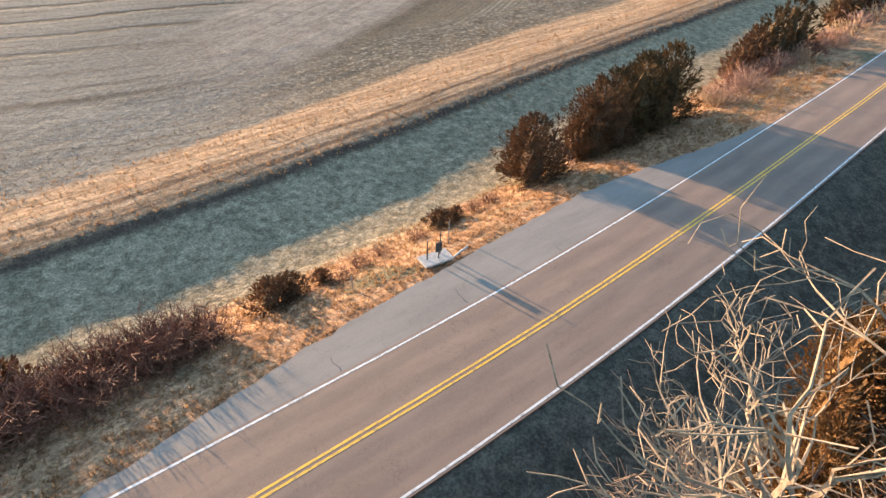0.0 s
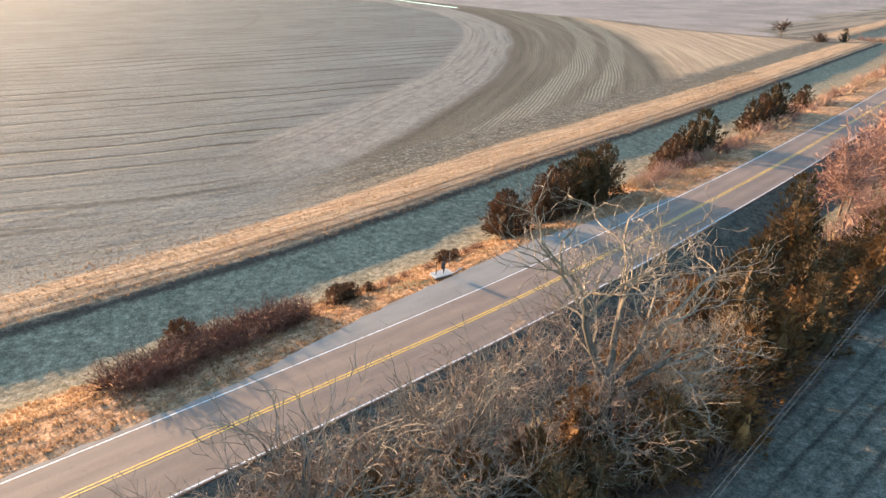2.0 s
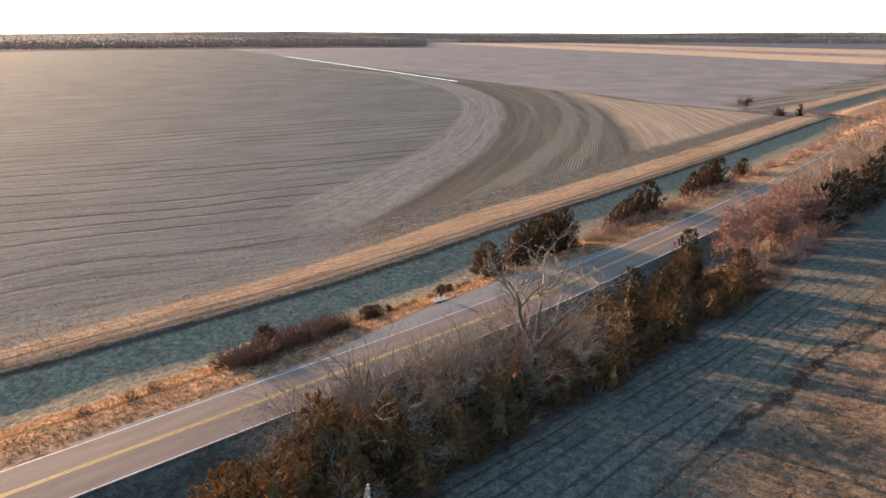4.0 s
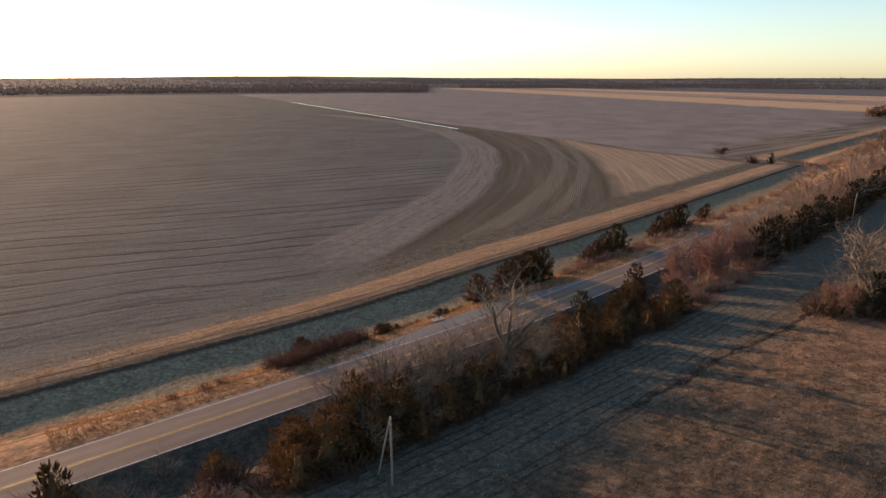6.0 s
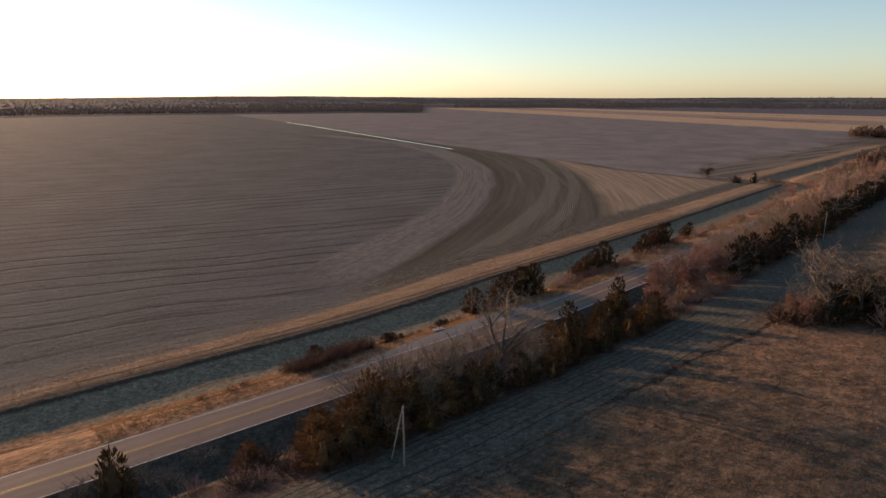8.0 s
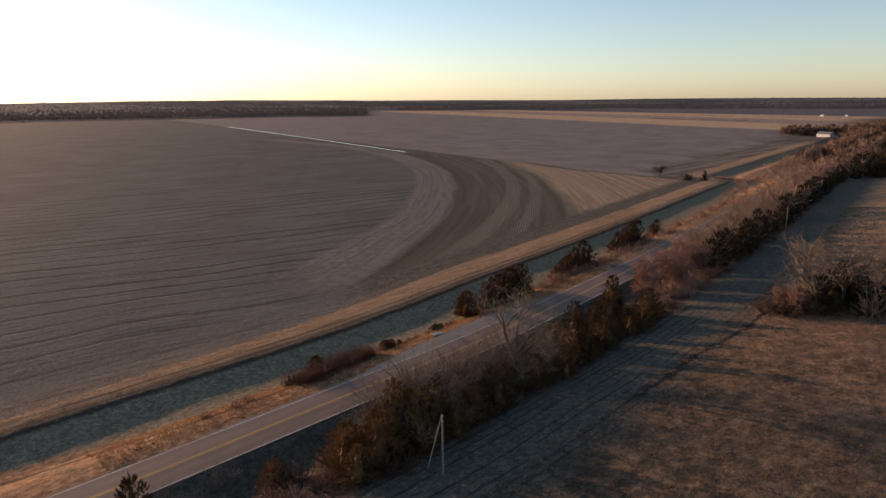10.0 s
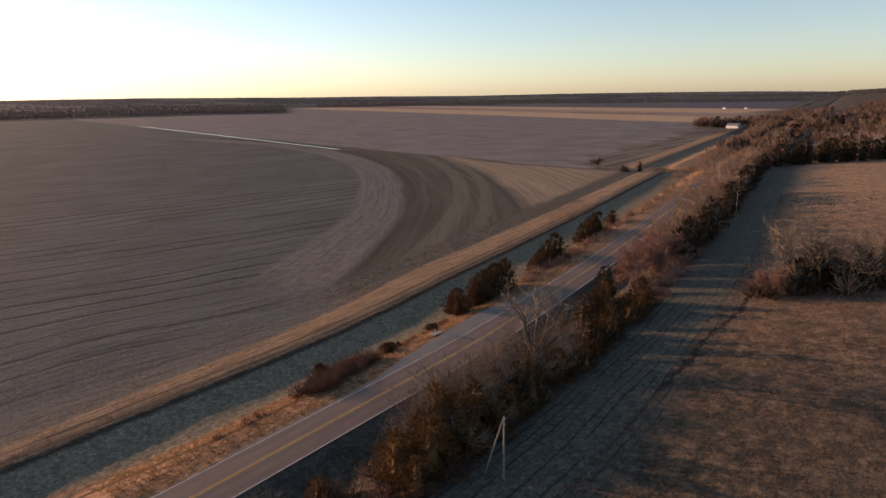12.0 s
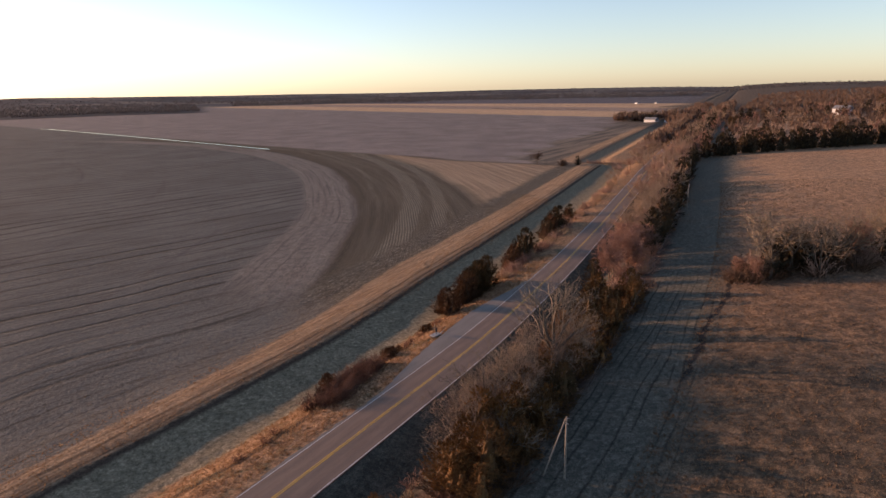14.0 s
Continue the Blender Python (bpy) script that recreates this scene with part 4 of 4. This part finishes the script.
for k in range(26):
    x = -22 + 1.9 * k + pick.uniform(-1, 1)
    again(pick.choice((b_tan, b_red, b_tan, b_pink)), x, pick.uniform(-14.2, -12.4) if -3 < x < 26 else pick.uniform(-13.5, -11.0), pick.uniform(0.6, 1.0), pick.uniform(0, 360))
for k in range(44):
    x = -21 + 1.6 * k + pick.uniform(-0.7, 0.7)
    again(pick.choice((b_dark, b_dark, b_tan, b_red)), x, pick.uniform(-19.0, -14.0), pick.uniform(0.9, 1.5), pick.uniform(0, 360), 1.25)
for k in range(34):
    again(b_dark, -22 + 2.3 * k + pick.uniform(-1, 1), pick.uniform(-22.8, -19.0), pick.uniform(0.5, 1.1), pick.uniform(0, 360), 1.2)

# farther along: trees with coarser twigs and leaf sprays
o_grey = place(bare_tree("bare_tree", "broad leafless grey-tan tree in the tree belt", 47, 12.5, 0.2, BARK_PALE, TWIG_BELT, 1, 4, (6, 6, 5, 4), 0.28, 0.2, 0.024, (0.45, 1.1), ends=1, reach=1.15), 90, -10.5)
f_grey = place(bare_tree("bare_tree", "leafless grey-tan tree in the far tree belt", 41, 11.5, 0.12, BARK_PALE, TWIG_BELT, 1, 3, (6, 5, 4), 0.24, 0.26, 0.044, ends=1), 90, -14.5)
f_pink = place(bare_tree("bare_tree", "leafless reddish tree in the far tree belt", 42, 9.5, 0.12, BARK_BROWN, TWIG_PINK, 1, 3, (6, 5, 4), 0.24, 0.22, 0.044, ends=1), 95, -14)
g_grey = place(bare_tree("bare_tree", "leafless grey-tan tree far along the road", 48, 11.0, 0.14, BARK_PALE, TWIG_BELT, 1, 3, (5, 4, 4), 0.24, 0.24, 0.065, ends=1), 306, -14)
g_pink = place(bare_tree("bare_tree", "leafless reddish tree far along the road", 49, 9.5, 0.14, BARK_BROWN, TWIG_ROSE, 1, 3, (5, 4, 4), 0.24, 0.2, 0.065, ends=1), 312, -9)
f_cedar = place(cedar("dark cedar in the far tree belt", 43, 8.0, 2.8, CEDAR_DARK, 0.9, 0.03, 2.3), 88, -18)
f_rust = place(cedar("brown cedar in the far tree belt", 44, 7.0, 2.7, CEDAR_OLIVE, 0.9, 0.03, 2.3), 99, -17)
for x, n, s, w in ((86, -15.5, 0.8, 30), (95, -11.5, 0.8, 100), (101, -14.0, 0.95, 190), (107, -11.6, 0.88, 250), (112, -15.0, 1.0, 310), (119, -12.0, 0.9, 50), (126, -14.0, 0.95, 140), (134, -12.0, 0.9, 220), (142, -13.5, 0.95, 300)):
    again(o_grey, x, n, s, w, 1.1)
for k in range(112):
    x = 92 + 1.95 * k + pick.uniform(-2, 2)
    n = pick.uniform(-17.5, -10.5) if x < 150 else pick.uniform(-17, -6.5)
    again(pick.choice((f_grey, f_pink, f_pink)), x, n, pick.uniform(0.7, 1.1) * (0.8 if x < 150 else 1.15), pick.uniform(0, 360), 1.15)
for k in range(56):
    x = 84 + 3.6 * k + pick.uniform(-2, 2)
    again(pick.choice((f_cedar, f_rust, f_cedar)), x, pick.uniform(-20.5, -15.5), pick.uniform(0.6, 0.95), pick.uniform(0, 360), 1.2)
for k in range(70):
    x = 205 + 5.0 * k + pick.uniform(-2, 2)
    again(pick.choice((f_grey, f_pink)), x, pick.uniform(5, 14), pick.uniform(0.6, 1.0) * (0.7 if x < 280 else 1.15), pick.uniform(0, 360), 1.25)
for k in range(70):
    x = 300 + 6.0 * k + pick.uniform(-4, 4)
    again(pick.choice((g_grey, g_pink, f_cedar)), x, pick.uniform(-26, -5), pick.uniform(0.9, 1.4), pick.uniform(0, 360), 1.2)

# the open end of the belt
for k in range(12):
    again(pick.choice((b_dark, b_red, b_dark)), -31 + 0.85 * k + pick.uniform(-0.6, 0.6), pick.uniform(-20.5, -13.0), pick.uniform(0.6, 1.1), pick.uniform(0, 360), 1.2)
for k in range(12):
    x = -46 + 2.2 * k + pick.uniform(-1, 1)
    again(pick.choice((b_tan, b_red, b_pink)), x, pick.uniform(-20, -13), pick.uniform(0.5, 0.9), pick.uniform(0, 360))
again(c_a, -40.9, -8.1, 0.9, 10, 0.8, "dark green cedar beside the road")
again(r_c, -27.4, -11.4, 0.52, 10, 1.25)
for x, n, s in ((-37.5, -7.5, 0.42), (-31.5, -7.0, 0.4), (-45, -6.5, 0.36), (-43.5, -6.8, 0.42), (-35.5, -10, 0.45)):
    again(e_b, x, n, s, x * 7)

# the thicket in the pasture
p_elm = place(bare_tree("bare_elm", "tall dead-looking pale-limbed elm in the pasture thicket", 148, 15.0, 0.30, BARK_ELM, ELM_TWIG, 1, 4, (5, 5, 4, 4), 0.38, 0.12, 0.013,
                        (0.40, 0.95), (0.50, 0.80), 0.26, 0.40, (0.56, 0.78), 2, 0.5, 1.5), 59.5, -43.5, 1.0, 40)
for x, n, s, w, src in ((64, -47, 0.92, 160, p_elm), (70, -55, 0.85, 250, p_elm), (64, -52, 1.2, 25, e_b), (70, -56, 1.15, 70, e_b), (76, -64, 1.2, 200, e_b), (67, -46, 0.95, 90, e_b), (82, -72, 1.2, 10, e_b),
                        (66, -46, 0.9, 30, e_c), (88, -80, 1.3, 60, e_c), (60, -41.5, 0.8, 190, e_b), (73, -62, 1.2, 110, e_c), (76, -66, 0.85, 300, p_elm), (81, -72, 0.8, 220, p_elm), (71, -58, 0.9, 150, e_d), (84, -74, 1.0, 30, e_d), (57.5, -40.5, 0.5, 80, e_d), (59, -38.0, 0.42, 200, e_d)):
    again(src, x, n, s, w)
for k in range(50):
    t = pick.uniform(0, 1)
    again(pick.choice((b_dark, b_far, b_dark, b_dark)), 58.5 + 31 * t + pick.uniform(-4, 5), -39 - 45 * t + pick.uniform(-4, 4), pick.uniform(1.1, 2.0), pick.uniform(0, 360), 1.15)
for k in range(30):
    again(pick.choice((f_cedar, f_cedar, f_rust)), 61 + 1.2 * k + pick.uniform(-1, 4), -41 - 1.7 * k + pick.uniform(-3, 3), pick.uniform(0.5, 0.9), 40 * k, 1.4)

# the cedar hedge across the end of the pasture, and the brushy hill behind it
for k in range(56):
    n = -27 - 4.2 * k
    again(f_cedar, 282 + 0.5 * (-n - 28) + pick.uniform(-2, 2), n + pick.uniform(-1.5, 1.5), pick.uniform(1.0, 1.35), pick.uniform(0, 360), 1.25)
for k in range(190):
    q, n = pick.random() ** 1.3, -30 - 250 * pick.random()
    again(pick.choice((g_pink, g_grey, g_pink, f_rust, f_cedar)), 292 + 0.5 * (-n - 28) + 420 * q, n, pick.uniform(0.6, 1.2), pick.uniform(0, 360), 1.3)

# trees by the far track
place(bare_tree("bare_tree", "small round leafless tree by the field track", 45, 8.5, 0.16, BARK_BROWN, TWIG_DARK, 1, 3, (8, 6, 5), 0.22, 0.16, 0.05, (0.5, 1.1), ends=1), 268, 65)
place(brush("brush", "low round leafless bush by the field track", 46, 4.2, 3.0, TWIG_DARK, 90, 3.5), 270, 50)
again(f_cedar, 273, 42, 0.6, 10, 1.1, "small dark cedar by the field track")
for k in range(14):
    again(pick.choice((b_far, b_dun)), 280 + pick.uniform(-3, 3), 8 + 2.2 * k, pick.uniform(0.6, 1.1), pick.uniform(0, 360), 1.3)
for k in range(64):
    q = pick.uniform(-84, 44)
    x = 722 + 0.2 * -q + pick.uniform(0, 40)
    again(pick.choice((g_pink, g_grey, g_pink, f_cedar)), x, 133 + q - centre(x), pick.uniform(0.9, 1.55), pick.uniform(0, 360), 1.3)

# ---- the marker at the pull-off ----
def marker():
    """A low concrete plinth with a small plate on a post and two thin rods."""
    p = at_side(16.4, 8.2)
    thing = new("roadside_marker")
    thing.matrix_basis = pose(p.x, p.y, p.z - 0.05, 0, 0, -8)
    tagged(thing, "low concrete plinth with small dark plate and two thin posts", "marker")
    m = Mesh()
    m.box(-0.82, -0.4, 0, 0.82, 0.4, 0.3)
    part("footing", m.v, m.f, DARK_METAL, thing, "dark footing under the slab")
    m = Mesh()
    m.box(-0.98, -0.56, 0.302, 0.98, 0.56, 0.44)
    part("plinth", m.v, m.f, CONCRETE, thing, "pale weathered concrete slab")
    for x, y, h in ((-0.55, 0.05, 1.75), (0.45, 0.25, 1.9), (0.12, -0.15, 1.0)):
        m = Mesh()
        m.tube([Vector((x, y, 0.44)), Vector((x + 0.02, y, h))], [0.045, 0.04], 8)
        part("post", m.v, m.f, DARK_METAL, thing)
    m = Mesh()
    m.box(-0.1, -0.2, 0.95, 0.32, -0.14, 1.6)
    part("plate", m.v, m.f, DARK_METAL, thing, "small dark plate")
    return thing


marker()


def stake(x, n, height, lean):
    """A thin weathered stake standing in the grass."""
    p = at_side(x, n)
    m = Mesh()
    m.tube([Vector((0, 0, -0.2)), Vector((lean * 0.4, 0, height * 0.5)), Vector((lean, 0.02, height))], [0.045, 0.04, 0.03], 7)
    ob = mesh_object("stake", m.v, m.f, POLE_WOOD, smooth=True)
    ob.matrix_basis = pose(p.x, p.y, p.z)
    return tagged(ob, "thin weathered wooden stake standing in dry grass", "stake", "stakes in the grass")


stake(18.6, 9.6, 1.7, 0.05)
stake(11.2, 9.4, 1.1, -0.04)
p = at_side(18.2, 7.9)
m = Mesh()
m.tube([Vector((-0.75, 0, 0.06)), Vector((0, 0.02, 0.10)), Vector((0.75, 0, 0.08))], [0.07, 0.075, 0.06], 8)
log = mesh_object("fallen_post", m.v, m.f, CONCRETE, smooth=True)
log.matrix_basis = pose(p.x, p.y, p.z + 0.05, 0, 0, 14)
tagged(log, "pale fallen post lying in the grass beside the plinth", "post")


# ---- the power line along the pasture ----
def utility_pole(x, n, height, brace):
    p = at_side(x, n)
    thing = new("utility_pole")
    thing.matrix_basis = pose(p.x, p.y, p.z)
    tagged(thing, "weathered wooden power pole" + (" with a slanting brace pole" if brace else " beside the tree belt"), "pole", "poles of the power line")
    m = Mesh()
    m.tube([Vector((0, 0, -0.3)), Vector((0.02, 0, height * 0.5)), Vector((0, 0, height))], [0.125, 0.11, 0.085], 10)
    part("pole", m.v, m.f, POLE_WOOD, thing, smooth=True)
    if brace:
        m = Mesh()
        m.tube([Vector((-0.1, 2.4, -0.9)), Vector((0, 0.1, height - 0.25))], [0.095, 0.075], 10)
        part("brace", m.v, m.f, POLE_WOOD, thing, "slanting brace pole", smooth=True)
    for z in (0.1, 0.7):
        m = Mesh()
        m.tube([Vector((-0.06, -0.1, height - z)), Vector((-0.06, -0.26, height - z))], [0.05, 0.035], 8)
        part("insulator", m.v, m.f, CONCRETE, thing)
    return Vector((p.x, p.y, p.z + height))


tops = [utility_pole(-110.0, -26.0, 7.2, False), utility_pole(-16.3, -27.0, 6.9, True), utility_pole(134.5, -23.6, 8.0, False), utility_pole(215.0, -21.0, 7.4, False)]
for a, b in zip(tops, tops[1:]):
    for drop in (0.1, 0.7):
        m = Mesh()
        pts = [a.lerp(b, t / 16) + Vector((-0.06, -0.26, -drop - 4 * 1.8 * (t / 16) * (1 - t / 16))) for t in range(17)]
        m.tube(pts, [0.011] * 17, 4)
        tagged(mesh_object("power_wire", m.v, m.f, WIRE), "thin sagging power wire between wooden poles", "wire", "wires of the power line")


# ---- the canal in the fields ----
m = Mesh()
for k in range(40):
    t = k / 39
    x, y = 290 + 136 * t + 8 * t * (1 - t), 335 + 625 * t
    for off in (-1.0, 1.0):
        m.v.append((x + off + 0.5 * noise.noise((k * 0.6, off, 0)), y, -2.82))
    if k:
        m.f.append((2 * k - 2, 2 * k - 1, 2 * k + 1, 2 * k))
tagged(mesh_object("water", m.v, m.f, WATER), "narrow straight water channel between fields", "water", kind="structure")


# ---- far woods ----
def woods(name, label, seed, count, where, tall, material=HAZED_WOODS):
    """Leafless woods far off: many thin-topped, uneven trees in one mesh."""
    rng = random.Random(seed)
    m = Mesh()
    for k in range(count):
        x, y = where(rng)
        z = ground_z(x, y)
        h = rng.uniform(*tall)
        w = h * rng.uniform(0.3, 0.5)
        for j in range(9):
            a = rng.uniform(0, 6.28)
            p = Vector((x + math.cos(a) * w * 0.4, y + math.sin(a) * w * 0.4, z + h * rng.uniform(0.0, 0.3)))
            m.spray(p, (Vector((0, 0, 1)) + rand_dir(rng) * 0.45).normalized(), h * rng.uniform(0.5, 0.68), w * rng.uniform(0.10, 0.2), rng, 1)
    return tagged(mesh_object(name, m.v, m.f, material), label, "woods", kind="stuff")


def ring_place(a0, a1, d0, d1):
    def where(rng):
        a, d = radians(rng.uniform(a0, a1)), d0 + (d1 - d0) * rng.random() ** 1.5
        d += 160 * noise.noise((a * 9, 0, 4))
        return d * math.cos(a), d * math.sin(a)
    return where


woods("woods", "leafless woods behind the fields, greyed for haze", 61, 5200, ring_place(53, 112, 1720, 2900), (9, 14))
woods("woods", "leafless woods behind the fields, greyed for haze", 62, 3200, ring_place(8, 50, 2300, 3100), (8, 11))
woods("woods", "leafless woods on the skyline, greyed for haze", 63, 6500, ring_place(-28, 112, 3100, 4500), (9, 13))
woods("woods", "brown leafless woods on the hill", 64, 2400, ring_place(-26, 3, 800, 1700), (6, 11), BRUSHLAND)
for k, (x0, y0, x1, y1) in enumerate(((1100, 330, 1150, 560), (1350, 250, 1420, 700), (820, 150, 1250, 190))):
    woods("tree_row", "thin row of leafless trees between far fields", 70 + k, 260, lambda rng, q=(x0, y0, x1, y1): (lambda t: (q[0] + (q[2] - q[0]) * t + rng.uniform(-4, 4), q[1] + (q[3] - q[1]) * t))(rng.random()), (1.2, 2.6), BRUSHLAND)


def hillside(rng):
    q, n = rng.random(), -30 - 260 * rng.random()
    x = 292 + 0.5 * (-n - 28) + 430 * q
    if noise.noise((x * 0.02, n * 0.02, 8.0)) < -0.12:
        x, n = x + 25, n - 12
    return x, centre(x) + n




def roadside(rng):
    x = 360 + 800 * rng.random() ** 1.3
    n = rng.choice((-1, 1)) * (5 + (26 if x > 640 else 8) * rng.random())
    return x, centre(x) + n


def farm_grove(rng):
    q = rng.uniform(-86, 42)
    return 722 - 0.2 * q + rng.uniform(0, 36), 133 + q


woods("woods", "brown leafless trees lining the far road", 67, 900, roadside, (8, 14), BRUSHLAND)
woods("woods", "leafless grove behind the farmhouse", 68, 170, farm_grove, (9, 16), BRUSHLAND)
woods("brush", "reddish leafless brush covering the hillside", 65, 2600, hillside, (1.8, 5.5), BRUSHLAND)
woods("woods", "brown leafless trees on the hillside", 66, 500, hillside, (6, 11), BRUSHLAND)


# ---- farmhouses ----
def farmhouse(x, y, turn, length, depth, wall, roof, label, windows=4):
    z = ground_z(x, y)
    thing = new("farmhouse")
    thing.matrix_basis = pose(x, y, z, 0, 0, turn)
    tagged(thing, label, "house")
    m = Mesh()
    m.box(-length / 2, -depth / 2, -1.5, length / 2, depth / 2, wall)
    part("wall", m.v, m.f, SIDING, thing)
    m = Mesh()
    l, d = length / 2 + 0.4, depth / 2 + 0.4
    m.v = [(-l, -d, wall), (l, -d, wall), (l, d, wall), (-l, d, wall), (-l, 0, wall + roof), (l, 0, wall + roof)]
    m.v += [(vx, vy, vz - 0.2) for vx, vy, vz in m.v[:4]]
    m.f = [(0, 1, 5, 4), (2, 3, 4, 5), (3, 0, 4), (1, 2, 5), (0, 6, 7, 1), (1, 7, 8, 2), (2, 8, 9, 3), (3, 9, 6, 0), (9, 8, 7, 6)]
    part("roof", m.v, m.f, ROOFING, thing)
    for k in range(windows):
        c = -length / 2 + length * (k + 0.5) / windows
        m = Mesh()
        m.box(c - 0.55, -depth / 2 - 0.04, 1.0, c + 0.55, -depth / 2 + 0.02, 2.4)
        part("window", m.v, m.f, GLASS, thing)
        m = Mesh()
        m.box(-depth and -depth * 0 - length / 2 - 0.04, -depth / 2 + depth * (k + 0.35) / windows, 1.0, -length / 2 + 0.02, -depth / 2 + depth * (k + 0.7) / windows, 2.4)
        part("window", m.v, m.f, GLASS, thing)
    return thing


farmhouse(706, 128, 70, 15, 8, 3.2, 2.4, "long white farmhouse with a grey roof beside a grove")
farmhouse(711, 110, 70, 6, 5, 2.6, 1.6, "small white outbuilding beside a grove", 2)
farmhouse(600, -62, 60, 13, 9, 5.6, 2.8, "white two-storey house on the wooded hill")
farmhouse(640, -105, 50, 12, 9, 5.2, 2.6, "pale grey house on the wooded hill")
farmhouse(1450, 330, 60, 9, 6, 3.2, 1.8, "white farm building far off in the fields")
farmhouse(1470, 290, 60, 6, 5, 2.6, 1.6, "white farm building far off in the fields", 2)


# ---- dry grass ----
def tufts(name, label, seed, count, where, tall, material, blades=4):
    rng = random.Random(seed)
    m = Mesh()
    for k in range(count):
        x, n = where(rng)
        if -4.2 < n < pulloff_edge(x) + 0.15:
            continue
        p = at_side(x, n)
        p.z -= 0.03
        h = rng.uniform(*tall)
        for j in range(blades):
            d = (Vector((0, 0, 1)) + rand_dir(rng) * 0.75).normalized()
            s = d.cross(rand_dir(rng)).normalized() * h * rng.uniform(0.08, 0.16)
            q = p + rand_dir(rng) * h * 0.3
            q.z = p.z
            i = len(m.v)
            m.v += [tuple(q - s), tuple(q + s), tuple(q + d * h)]
            m.f.append((i, i + 1, i + 2))
    return tagged(mesh_object(name, m.v, m.f, material), label, "grass", kind="stuff")


tufts("grass", "dry orange grass on the roadside bank", 81, 15000, lambda r: (r.uniform(-40, 75), 4.6 + 10.6 * r.random()), (0.12, 0.38), DRY_GRASS)
tufts("grass", "dry orange grass on the field bank", 82, 9000, lambda r: (r.uniform(-60, 160), r.uniform(26.4, 37)), (0.12, 0.32), DRY_GRASS)
tufts("grass", "dull dry weeds along the field edge", 84, 5000, lambda r: (170 - 200 * r.random() ** 1.5, r.uniform(37, 40) + 10 * r.random() ** 2), (0.08, 0.26), FIELD_WEED)
tufts("grass", "dry grass clumps in the pasture", 83, 30000, lambda r: (-25 + 215 * r.random() ** 1.2, -33 - 70 * r.random() ** 1.3), (0.14, 0.42), PASTURE_GRASS)


# ---- cracks in the pull-off ----
for x0, n0, n1, seed in ((7.1, 3.72, 4.9, 2), (15.2, 3.75, 5.2, 5), (23.0, 3.75, 4.6, 8)):
    m = Mesh()
    for k in range(9):
        n = n0 + (n1 - n0) * k / 8
        x = x0 + 0.22 * noise.noise((n * 1.9, seed, 0)) + 0.05 * (n - n0)
        w = 0.028 * (1 - 0.7 * k / 8)
        m.v += [(x - w, centre(x) + n, 0.046 - 0.012 * n), (x + w, centre(x) + n, 0.046 - 0.012 * n)]
        if k:
            m.f.append((2 * k - 2, 2 * k - 1, 2 * k + 1, 2 * k))
    tagged(mesh_object("pavement_crack", m.v, m.f, DARK_METAL), "thin dark crack in the pale asphalt pull-off", "crack", kind="structure")
